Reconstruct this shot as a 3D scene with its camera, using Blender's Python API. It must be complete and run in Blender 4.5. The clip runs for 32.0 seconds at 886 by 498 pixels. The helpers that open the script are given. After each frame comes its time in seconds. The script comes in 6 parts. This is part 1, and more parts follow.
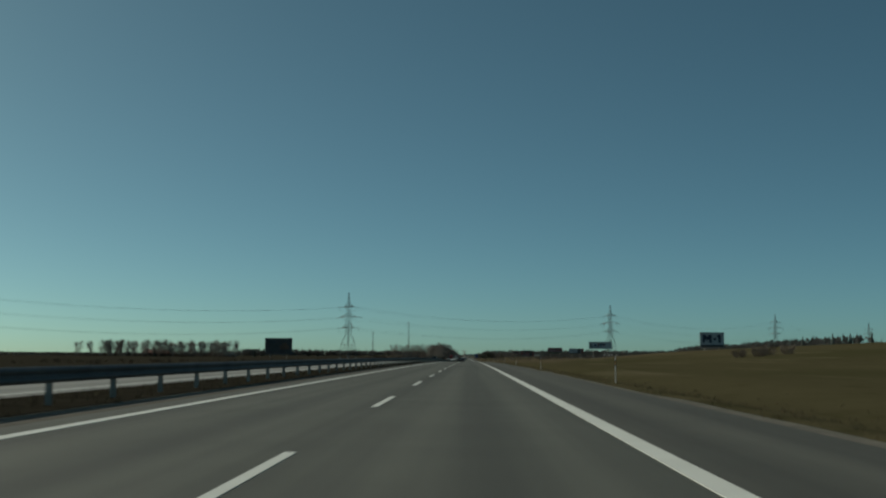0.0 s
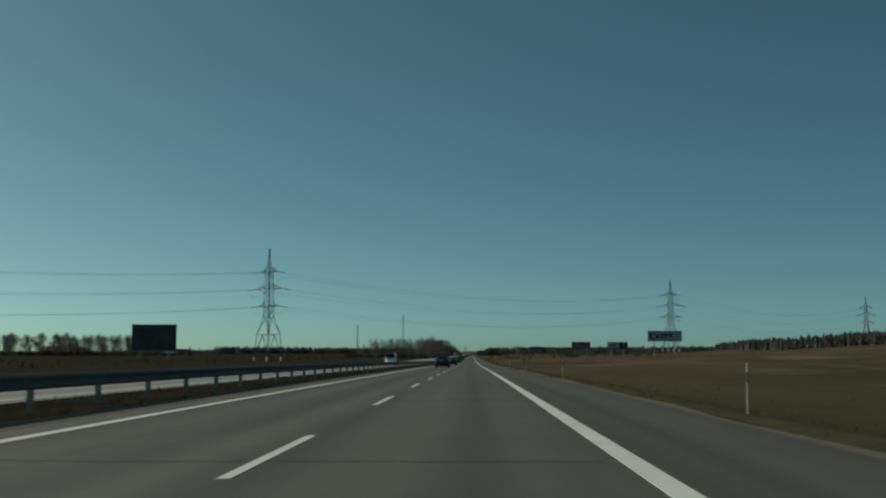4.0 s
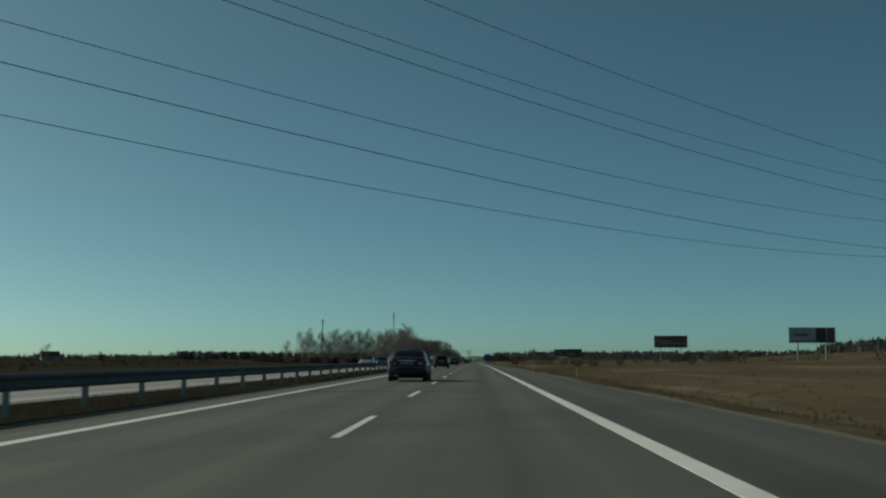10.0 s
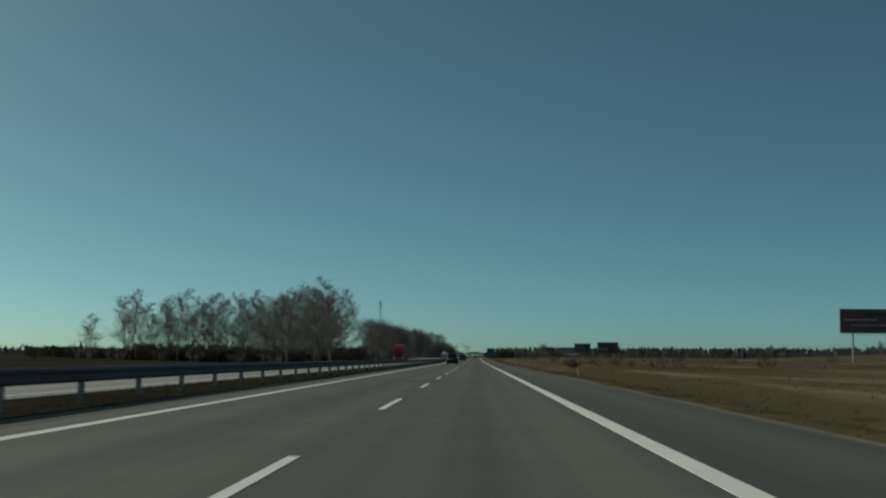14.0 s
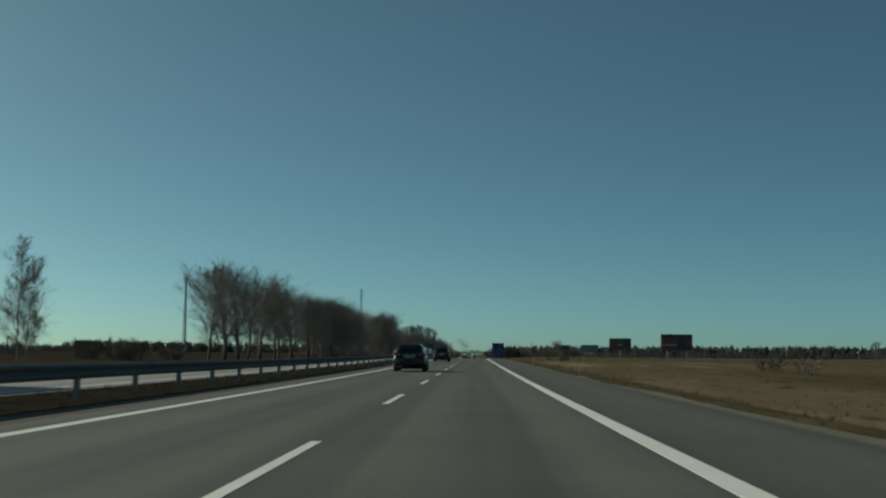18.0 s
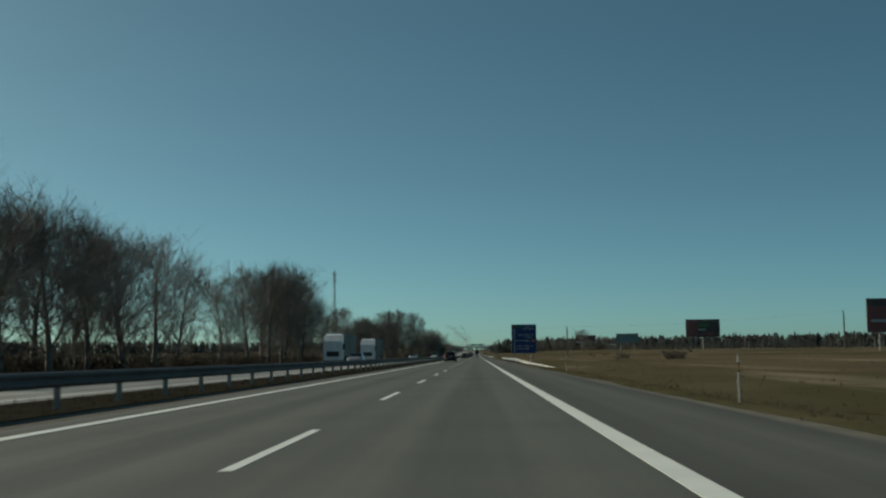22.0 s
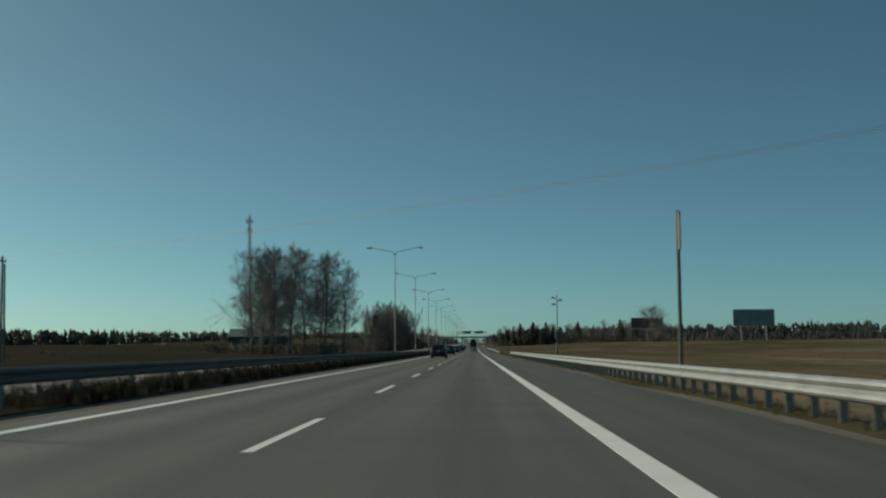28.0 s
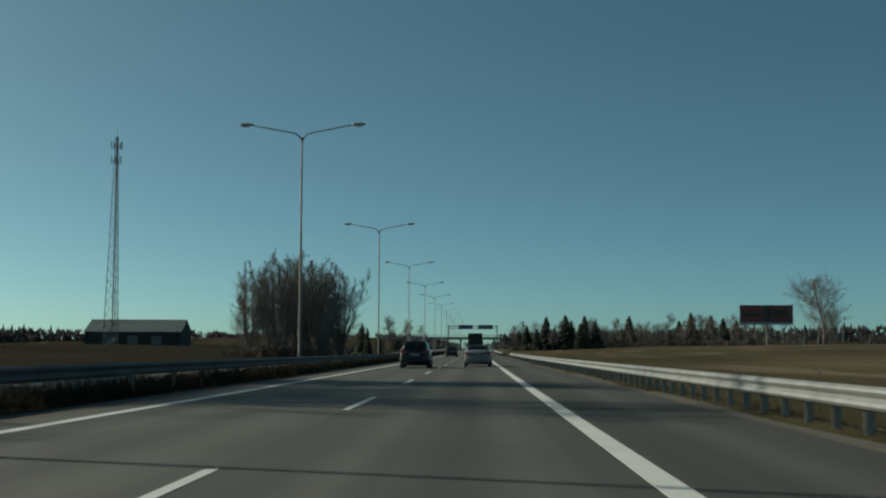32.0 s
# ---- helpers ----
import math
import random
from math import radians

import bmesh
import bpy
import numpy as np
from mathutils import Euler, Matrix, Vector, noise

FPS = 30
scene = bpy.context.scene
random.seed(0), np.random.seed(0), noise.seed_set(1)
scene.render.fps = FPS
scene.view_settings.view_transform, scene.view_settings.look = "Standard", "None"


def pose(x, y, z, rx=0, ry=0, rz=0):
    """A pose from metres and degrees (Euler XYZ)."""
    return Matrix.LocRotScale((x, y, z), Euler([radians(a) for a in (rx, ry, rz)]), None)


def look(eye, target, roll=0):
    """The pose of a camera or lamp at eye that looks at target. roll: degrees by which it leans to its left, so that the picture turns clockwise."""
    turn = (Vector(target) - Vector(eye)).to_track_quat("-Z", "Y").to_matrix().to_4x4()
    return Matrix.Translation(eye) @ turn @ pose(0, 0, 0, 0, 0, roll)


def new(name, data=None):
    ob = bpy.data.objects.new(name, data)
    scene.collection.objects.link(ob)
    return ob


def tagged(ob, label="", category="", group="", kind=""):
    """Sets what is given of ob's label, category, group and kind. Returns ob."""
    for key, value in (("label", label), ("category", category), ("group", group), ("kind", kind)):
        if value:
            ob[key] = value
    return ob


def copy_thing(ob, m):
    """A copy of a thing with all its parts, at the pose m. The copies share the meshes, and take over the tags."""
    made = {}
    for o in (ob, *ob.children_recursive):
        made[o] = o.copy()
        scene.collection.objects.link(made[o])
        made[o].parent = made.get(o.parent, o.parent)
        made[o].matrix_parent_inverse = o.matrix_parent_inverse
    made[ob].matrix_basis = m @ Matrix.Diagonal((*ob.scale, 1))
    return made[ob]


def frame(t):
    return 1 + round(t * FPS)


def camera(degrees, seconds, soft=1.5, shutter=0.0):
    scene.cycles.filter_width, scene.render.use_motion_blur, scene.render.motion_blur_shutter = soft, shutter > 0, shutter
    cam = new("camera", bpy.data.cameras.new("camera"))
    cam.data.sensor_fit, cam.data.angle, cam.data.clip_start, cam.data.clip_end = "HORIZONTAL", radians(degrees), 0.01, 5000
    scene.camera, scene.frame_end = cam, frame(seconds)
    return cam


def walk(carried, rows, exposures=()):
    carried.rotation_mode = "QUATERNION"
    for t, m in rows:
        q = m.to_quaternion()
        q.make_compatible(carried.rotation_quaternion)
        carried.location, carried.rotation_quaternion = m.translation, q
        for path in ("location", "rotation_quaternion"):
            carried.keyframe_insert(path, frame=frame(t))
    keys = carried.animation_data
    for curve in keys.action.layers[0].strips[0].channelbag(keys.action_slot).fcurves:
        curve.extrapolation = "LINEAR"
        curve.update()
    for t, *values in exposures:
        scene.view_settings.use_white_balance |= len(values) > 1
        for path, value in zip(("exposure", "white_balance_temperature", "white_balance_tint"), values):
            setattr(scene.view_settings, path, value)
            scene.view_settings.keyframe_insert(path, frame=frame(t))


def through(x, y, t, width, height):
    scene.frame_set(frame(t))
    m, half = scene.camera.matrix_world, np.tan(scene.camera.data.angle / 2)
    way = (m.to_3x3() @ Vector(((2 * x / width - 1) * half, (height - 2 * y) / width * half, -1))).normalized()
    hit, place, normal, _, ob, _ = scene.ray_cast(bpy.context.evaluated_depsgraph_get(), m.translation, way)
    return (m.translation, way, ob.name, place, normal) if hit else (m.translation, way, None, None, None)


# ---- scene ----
# The film runs about twice as fast as life. The place is laid out in true metres and then brought to MODEL size as a whole.
STATION = 1.871              # metres of road to one station of the tables below
SPEED = 33.7 * STATION       # metres per second of the film along the road
MODEL = 0.63
RIGHT_LINE, LEFT_LINE, DASH_LINE = 2.00, -5.63, -1.87
RAIL_X, LAMP_X = -8.1, -10.15
SHOULDER_X = 4.75
FAR_NEAR_X, FAR_FAR_X = -10.4, -21.6

# the road's gradient along its length: (seconds of the drive, rise per metre)
GRADE = [(-20, 0.0), (0, 0.0), (3, -0.006), (5, -0.012), (7, -0.014), (9, -0.004), (11, -0.002), (13, -0.005), (16, -0.006),
         (18, -0.004), (19, 0.003), (20, 0.006), (21, 0.0), (22, -0.012), (24, -0.010), (29, -0.010), (31, -0.008), (34, -0.002), (38, 0.003), (48, 0.0), (100, 0.0)]
GY = np.arange(-1300.0, 6400.0, 5.0)
GZ = np.cumsum(np.interp(GY / SPEED, [g[0] for g in GRADE], [g[1] / STATION for g in GRADE]) * 5.0)
GZ -= np.interp(0.0, GY, GZ)


def road_z(y):
    """Height of the carriageway at a distance along the road."""
    return float(np.interp(y, GY, GZ))


# seconds, metres right of the lane's line of travel, lens above the asphalt, then yaw, pitch and roll in degrees
DRIVE = [
    (0.0, -0.003, 1.032, 1.330, 5.329, -0.380), (0.5, 0.110, 1.053, 1.340, 5.298, -0.166), (1.0, 0.179, 1.070, 1.445, 5.222, -0.111), (1.5, 0.226, 1.048, 1.472, 5.149, -0.145),
    (2.0, 0.254, 1.014, 1.532, 5.211, -0.319), (2.5, 0.234, 1.044, 1.517, 5.319, -0.233), (3.0, 0.204, 1.062, 1.576, 5.234, -0.188), (3.5, 0.244, 1.073, 1.410, 5.279, -0.137),
    (5.5, 0.513, 1.043, 1.503, 4.791, -0.001), (6.0, 0.525, 1.037, 1.388, 4.794, 0.185), (6.5, 0.552, 1.024, 1.401, 4.876, 0.376), (7.0, 0.537, 1.024, 1.586, 4.974, 0.149),
    (7.5, 0.446, 1.022, 1.808, 5.049, -0.002), (8.0, 0.341, 1.026, 1.906, 5.230, 0.072), (8.5, 0.113, 1.025, 1.977, 5.205, -0.225), (9.0, -0.057, 1.020, 1.706, 5.152, -0.062),
    (9.5, -0.059, 0.998, 1.510, 5.200, -0.062), (10.0, -0.066, 0.995, 1.652, 5.520, -0.081), (10.5, -0.128, 0.988, 1.598, 5.647, -0.399), (11.0, -0.172, 0.992, 1.791, 5.573, -0.356),
    (11.5, -0.149, 0.979, 1.586, 5.589, -0.598), (12.0, -0.139, 0.977, 1.338, 5.500, -0.543), (12.5, -0.097, 0.992, 1.564, 5.415, -0.543), (13.0, -0.079, 1.016, 1.571, 5.368, -0.590),
    (13.5, -0.071, 1.008, 1.629, 5.343, -0.538), (15.5, -0.053, 1.005, 1.494, 5.305, -0.294), (16.0, -0.032, 1.009, 1.643, 5.294, -0.095), (16.5, -0.045, 1.013, 1.628, 5.258, -0.350),
    (17.0, -0.058, 1.019, 1.568, 5.269, -0.210), (17.5, -0.055, 1.007, 1.524, 5.218, -0.547), (18.0, -0.065, 0.995, 1.597, 5.307, -0.628), (18.5, -0.098, 0.986, 1.580, 5.436, -0.522),
    (19.0, -0.122, 0.976, 1.489, 5.639, -0.479), (19.5, -0.011, 0.949, 1.390, 5.786, -0.682), (20.0, 0.106, 0.920, 1.417, 6.028, -0.499), (20.5, 0.179, 0.939, 1.485, 5.846, -0.352),
    (21.0, 0.262, 0.966, 1.575, 5.633, 0.040), (21.5, 0.287, 0.972, 1.544, 5.332, 0.100), (22.0, 0.337, 0.980, 1.728, 5.076, 0.581), (22.5, 0.265, 1.000, 1.757, 4.872, 0.713),
    (23.0, 0.191, 1.016, 1.740, 4.795, 0.634), (23.5, 0.186, 1.012, 1.801, 4.826, 0.509), (24.0, 0.177, 1.013, 1.822, 4.763, 0.570), (24.5, 0.037, 1.038, 1.891, 4.897, 0.738),
    (25.0, -0.002, 1.051, 1.596, 4.699, 0.397), (25.5, 0.064, 1.038, 1.564, 4.738, 0.437), (26.0, 0.146, 1.022, 1.597, 4.837, 0.729), (26.5, 0.198, 1.019, 1.679, 4.688, 0.569),
    (28.5, 0.506, 1.028, 1.544, 4.850, 0.406), (29.0, 0.518, 1.012, 1.692, 4.948, 0.643), (29.5, 0.551, 1.019, 1.620, 4.800, 0.486), (30.0, 0.551, 1.023, 1.576, 4.783, 0.623),
    (30.5, 0.566, 1.038, 1.493, 4.868, 0.477), (31.0, 0.598, 1.052, 1.630, 5.074, 0.315), (31.5, 0.556, 1.049, 1.721, 5.115, -0.118), (32.0, 0.483, 1.048, 1.710, 5.008, -0.094),
]
cam = camera(42.8, 32.0, soft=2.3, shutter=0.09)
walk(cam, [(t, pose(MODEL * x, MODEL * SPEED * t, MODEL * (road_z(SPEED * t) + eye), 90 + pitch, roll, yaw)) for t, x, eye, yaw, pitch, roll in DRIVE],
     exposures=[(0.0, 0.15), (13.0, 0.15), (16.0, 0.33), (18.0, 0.27), (19.0, 0.28), (24.0, 0.42), (29.0, 0.38), (30.0, 0.46), (31.0, 0.46), (32.0, 0.38)])
# ---- sky and sun ----
SUN_ELEVATION, SUN_LEFT = 29.9, 70.0      # degrees above the ground, and to the left of the way ahead
world = bpy.data.worlds.new("sky")
scene.world = world
world.use_nodes = True
wn = world.node_tree
wn.nodes.clear()
sky = wn.nodes.new("ShaderNodeTexSky")
sky.sky_type, sky.sun_disc = "NISHITA", False
sky.sun_elevation, sky.sun_rotation = radians(SUN_ELEVATION), radians(-SUN_LEFT)
sky.altitude, sky.air_density, sky.dust_density, sky.ozone_density = 100, 0.55, 1.23, 7.4
back = wn.nodes.new("ShaderNodeBackground")
back.inputs["Strength"].default_value = 0.094
wout = wn.nodes.new("ShaderNodeOutputWorld")
tint = wn.nodes.new("ShaderNodeMix")          # the greenish cast of the windscreen over the whole sky
tint.data_type, tint.blend_type = "RGBA", "MULTIPLY"
tint.inputs[0].default_value, tint.inputs[7].default_value = 1.0, (0.855, 1.0, 0.60, 1)
where = wn.nodes.new("ShaderNodeTexCoord")
raised = wn.nodes.new("ShaderNodeVectorMath")  # clear spring air: the haze lies low over the horizon
raised.operation = "MULTIPLY_ADD"
raised.inputs[1].default_value, raised.inputs[2].default_value = (1, 1, 1.33), (0, 0, 0.02)
wn.links.new(where.outputs["Generated"], raised.inputs[0])
wn.links.new(raised.outputs[0], sky.inputs["Vector"])
wn.links.new(sky.outputs["Color"], tint.inputs[6])
wn.links.new(tint.outputs[2], back.inputs["Color"])
wn.links.new(back.outputs["Background"], wout.inputs["Surface"])
sun = new("sun", bpy.data.lights.new("sun", "SUN"))
sun.data.energy, sun.data.angle, sun.data.color = 2.5, radians(0.6), (1.0, 0.94, 0.77)
el, az = radians(SUN_ELEVATION), radians(SUN_LEFT)
sun_way = Vector((-math.sin(az) * math.cos(el), math.cos(az) * math.cos(el), math.sin(el)))
sun.matrix_world = look((-60, 300, 60), Vector((-60, 300, 60)) - sun_way)
# ---- materials ----
def surface(name, low, high, rough=0.8, scale=2.0, fine=30.0, metal=0.0, bump=0.2, stretch=(1, 1, 1), spread=0.5, gloss=0.5, islands=0.0, through=0.0):
    """A painted or natural surface: two base colours mixed by coarse and fine noise, with fine relief."""
    m = bpy.data.materials.new(name)
    m.use_nodes = True
    nt = m.node_tree
    b = nt.nodes["Principled BSDF"]
    geo = nt.nodes.new("ShaderNodeNewGeometry")
    mapping = nt.nodes.new("ShaderNodeMapping")
    mapping.inputs["Scale"].default_value = tuple(a / MODEL for a in stretch)
    nt.links.new(geo.outputs["Position"], mapping.inputs["Vector"])
    coarse, grain = nt.nodes.new("ShaderNodeTexNoise"), nt.nodes.new("ShaderNodeTexNoise")
    for n, s, d in ((coarse, scale, 4), (grain, fine, 3)):
        n.inputs["Scale"].default_value, n.inputs["Detail"].default_value = s, d
        nt.links.new(mapping.outputs["Vector"], n.inputs["Vector"])
    both = nt.nodes.new("ShaderNodeMix")
    both.data_type = "FLOAT"
    both.inputs[0].default_value = 0.35
    nt.links.new(coarse.outputs["Fac"], both.inputs[2])
    nt.links.new(grain.outputs["Fac"], both.inputs[3])
    ramp = nt.nodes.new("ShaderNodeValToRGB")
    ramp.color_ramp.elements[0].position, ramp.color_ramp.elements[1].position = 0.5 - spread * 0.35, 0.5 + spread * 0.35
    ramp.color_ramp.elements[0].color, ramp.color_ramp.elements[1].color = (*low, 1), (*high, 1)
    value = both.outputs[0]
    if islands:
        info = nt.nodes.new("ShaderNodeObjectInfo")
        shift = nt.nodes.new("ShaderNodeMath")
        shift.operation = "MULTIPLY_ADD"
        shift.inputs[1].default_value, shift.inputs[2].default_value = islands, -0.5 * islands
        nt.links.new(info.outputs["Random"], shift.inputs[0])
        total = nt.nodes.new("ShaderNodeMath")
        nt.links.new(value, total.inputs[0])
        nt.links.new(shift.outputs[0], total.inputs[1])
        value = total.outputs[0]
    nt.links.new(value, ramp.inputs["Fac"])
    nt.links.new(ramp.outputs["Color"], b.inputs["Base Color"])
    b.inputs["Roughness"].default_value, b.inputs["Metallic"].default_value = rough, metal
    b.inputs["Specular IOR Level"].default_value = gloss
    if bump:
        bn = nt.nodes.new("ShaderNodeBump")
        bn.inputs["Strength"].default_value, bn.inputs["Distance"].default_value = bump, 0.02 * MODEL
        nt.links.new(grain.outputs["Fac"], bn.inputs["Height"])
        nt.links.new(bn.outputs["Normal"], b.inputs["Normal"])
    if through:                                        # thin blades and twigs let light through
        thin, mixed = nt.nodes.new("ShaderNodeBsdfTranslucent"), nt.nodes.new("ShaderNodeMixShader")
        nt.links.new(ramp.outputs["Color"], thin.inputs["Color"])
        mixed.inputs[0].default_value = through
        nt.links.new(b.outputs[0], mixed.inputs[1])
        nt.links.new(thin.outputs[0], mixed.inputs[2])
        nt.links.new(mixed.outputs[0], nt.nodes["Material Output"].inputs["Surface"])
    return m


def asphalt_surface(name, low, high, tracks, rough=0.75, gloss=0.5):
    """Worn asphalt: stone grain, long oil and wheel streaks along the lanes, blotches."""
    m = surface(name, low, high, rough=rough, scale=0.35, fine=45.0, bump=0.25, spread=0.9, gloss=gloss)
    nt = m.node_tree
    b = nt.nodes["Principled BSDF"]
    geo = nt.nodes.new("ShaderNodeNewGeometry")
    longways = nt.nodes.new("ShaderNodeMapping")
    longways.inputs["Scale"].default_value = (1.0 / MODEL, 0.008 / MODEL, 1.0 / MODEL)
    nt.links.new(geo.outputs["Position"], longways.inputs["Vector"])
    streak = nt.nodes.new("ShaderNodeTexNoise")
    streak.inputs["Scale"].default_value, streak.inputs["Detail"].default_value = 1.6, 5
    nt.links.new(longways.outputs["Vector"], streak.inputs["Vector"])
    axes = nt.nodes.new("ShaderNodeSeparateXYZ")
    nt.links.new(geo.outputs["Position"], axes.inputs[0])
    wave = nt.nodes.new("ShaderNodeMath")           # two wheel paths in each lane
    wave.operation = "MULTIPLY_ADD"
    wave.inputs[1].default_value, wave.inputs[2].default_value = 2 * math.pi / 1.885 / MODEL, tracks
    nt.links.new(axes.outputs["X"], wave.inputs[0])
    cosine = nt.nodes.new("ShaderNodeMath")
    cosine.operation = "COSINE"
    nt.links.new(wave.outputs[0], cosine.inputs[0])
    both = nt.nodes.new("ShaderNodeMath")
    both.operation = "MULTIPLY_ADD"
    both.inputs[1].default_value = 0.13
    nt.links.new(cosine.outputs[0], both.inputs[0])
    nt.links.new(streak.outputs["Fac"], both.inputs[2])
    ramp = nt.nodes.new("ShaderNodeValToRGB")
    ramp.color_ramp.elements[0].position, ramp.color_ramp.elements[1].position = 0.28, 0.72
    ramp.color_ramp.elements[0].color, ramp.color_ramp.elements[1].color = (0.72, 0.72, 0.72, 1), (1.25, 1.25, 1.24, 1)
    nt.links.new(both.outputs[0], ramp.inputs["Fac"])
    times = nt.nodes.new("ShaderNodeMix")
    times.data_type, times.blend_type = "RGBA", "MULTIPLY"
    times.inputs[0].default_value = 1.0
    old = b.inputs["Base Color"].links[0].from_socket
    nt.links.new(old, times.inputs[6])
    nt.links.new(ramp.outputs["Color"], times.inputs[7])
    nt.links.new(times.outputs[2], b.inputs["Base Color"])
    return m


def field_surface(name):
    """Meadow after winter: olive regrowth, straw and bleached grass in long patches, with tufts and mown streaks."""
    m = surface(name, (0.058, 0.048, 0.031), (0.148, 0.121, 0.079), rough=1.0, scale=0.03, fine=1.4, bump=0.5, spread=0.8, stretch=(0.8, 0.4, 1), gloss=0.0)
    nt = m.node_tree
    b = nt.nodes["Principled BSDF"]
    geo = nt.nodes.new("ShaderNodeNewGeometry")
    dry = b.inputs["Base Color"].links[0].from_socket
    for size, stretch, low, high, colour in ((0.045, (0.9, 0.22, 1), 0.47, 0.64, (0.062, 0.058, 0.033, 1)), (0.16, (1.0, 0.10, 1), 0.56, 0.72, (0.19, 0.160, 0.112, 1)), (0.7, (1.0, 0.3, 1), 0.60, 0.75, (0.045, 0.036, 0.020, 1))):
        mapping = nt.nodes.new("ShaderNodeMapping")
        mapping.inputs["Scale"].default_value = tuple(q / MODEL for q in stretch)
        nt.links.new(geo.outputs["Position"], mapping.inputs["Vector"])
        patch = nt.nodes.new("ShaderNodeTexNoise")
        patch.inputs["Scale"].default_value, patch.inputs["Detail"].default_value = size, 5
        nt.links.new(mapping.outputs["Vector"], patch.inputs["Vector"])
        span = nt.nodes.new("ShaderNodeMapRange")
        span.inputs["From Min"].default_value, span.inputs["From Max"].default_value = low, high
        nt.links.new(patch.outputs["Fac"], span.inputs["Value"])
        blend = nt.nodes.new("ShaderNodeMix")
        blend.data_type = "RGBA"
        blend.inputs[7].default_value = colour
        nt.links.new(span.outputs["Result"], blend.inputs[0])
        nt.links.new(dry, blend.inputs[6])
        dry = blend.outputs[2]
    # the first field along the road is sown and already green: its far edge lies across the way
    axes = nt.nodes.new("ShaderNodeSeparateXYZ")
    nt.links.new(geo.outputs["Position"], axes.inputs[0])
    edge = nt.nodes.new("ShaderNodeMath")
    edge.operation = "MULTIPLY_ADD"
    edge.inputs[1].default_value = 150.0 * MODEL
    nt.links.new(patch.outputs["Fac"], edge.inputs[0])
    nt.links.new(axes.outputs["Y"], edge.inputs[2])
    span = nt.nodes.new("ShaderNodeMapRange")
    span.inputs["From Min"].default_value, span.inputs["From Max"].default_value = MODEL * STATION * 200, MODEL * STATION * 285
    span.inputs["To Min"].default_value, span.inputs["To Max"].default_value = 0.6, 0.0
    nt.links.new(edge.outputs[0], span.inputs["Value"])
    crop = nt.nodes.new("ShaderNodeMix")
    crop.data_type = "RGBA"
    crop.inputs[7].default_value = (0.058, 0.057, 0.026, 1)
    nt.links.new(span.outputs["Result"], crop.inputs[0])
    nt.links.new(dry, crop.inputs[6])
    nt.links.new(crop.outputs[2], b.inputs["Base Color"])
    return m


def glassy(name, col, rough=0.05, coat=0.0):
    m = bpy.data.materials.new(name)
    m.use_nodes = True
    b = m.node_tree.nodes["Principled BSDF"]
    b.inputs["Base Color"].default_value, b.inputs["Roughness"].default_value = (*col, 1), rough
    b.inputs["Coat Weight"].default_value, b.inputs["Coat Roughness"].default_value = coat, 0.05
    return m


ASPHALT = asphalt_surface("worn asphalt", (0.0575, 0.0595, 0.0485), (0.093, 0.0965, 0.079), 2.4, rough=0.8)
ASPHALT_DARK = asphalt_surface("shoulder asphalt", (0.050, 0.050, 0.041), (0.075, 0.0755, 0.062), 0.6, rough=0.85)
# opposite carriageway: low sun's glare on the asphalt is put into a pale base colour
ASPHALT_FAR = asphalt_surface("asphalt paled for glare", (0.19, 0.186, 0.17), (0.275, 0.27, 0.245), 1.0, rough=0.7)
LINE_PAINT = surface("road paint", (0.53, 0.55, 0.51), (0.76, 0.78, 0.73), rough=0.7, scale=1.2, fine=22, bump=0.15, spread=1.1)
GRAVEL = surface("gravel edge", (0.068, 0.062, 0.047), (0.140, 0.125, 0.096), rough=0.95, scale=1.5, fine=40, bump=0.6)
# dirt, and extra dark brown painted in so the guardrail's shadow blends
GRAVEL_DARK = surface("dirty gravel edge with rail shade", (0.044, 0.037, 0.026), (0.092, 0.077, 0.055), rough=0.95, scale=1.5, fine=30, bump=0.5)
SCRUB = surface("brown scrub field", (0.023, 0.022, 0.017), (0.052, 0.047, 0.035), rough=1.0, scale=0.03, fine=0.8, bump=0.6, spread=0.8, stretch=(1, 0.5, 1), gloss=0.0)
FIELD = field_surface("dry spring field")
VERGE = surface("verge grass", (0.043, 0.042, 0.022), (0.106, 0.092, 0.053), rough=1.0, scale=0.3, fine=6, bump=0.6, gloss=0.0)
# turf colour has the median guardrail's shadow merged into it
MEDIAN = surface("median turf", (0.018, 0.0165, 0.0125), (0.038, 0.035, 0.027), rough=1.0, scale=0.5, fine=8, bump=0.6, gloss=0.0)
DRY_GRASS = surface("dry grass blades", (0.070, 0.062, 0.034), (0.180, 0.148, 0.090), rough=0.95, scale=0.25, fine=3, bump=0, gloss=0.0, through=0.50)
# blades darkened with the turf, for the same rail shadow
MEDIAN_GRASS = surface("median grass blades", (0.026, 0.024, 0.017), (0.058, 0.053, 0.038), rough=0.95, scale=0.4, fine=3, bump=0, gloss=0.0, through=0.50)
ZINC = surface("galvanised steel", (0.25, 0.255, 0.24), (0.40, 0.405, 0.385), rough=0.55, scale=1.3, fine=18, metal=0.5, bump=0.05)
ZINC_DULL = surface("dull galvanised steel", (0.085, 0.085, 0.082), (0.15, 0.15, 0.142), rough=0.75, scale=0.8, fine=14, metal=0.2, bump=0.05)
POST_STEEL = surface("guardrail post steel", (0.26, 0.25, 0.22), (0.40, 0.385, 0.34), rough=0.8, scale=1.0, fine=15, metal=0.3, bump=0.05)
LATTICE = surface("pylon steel", (0.12, 0.125, 0.125), (0.22, 0.225, 0.22), rough=0.65, scale=0.5, fine=6, metal=0.4, bump=0.0)
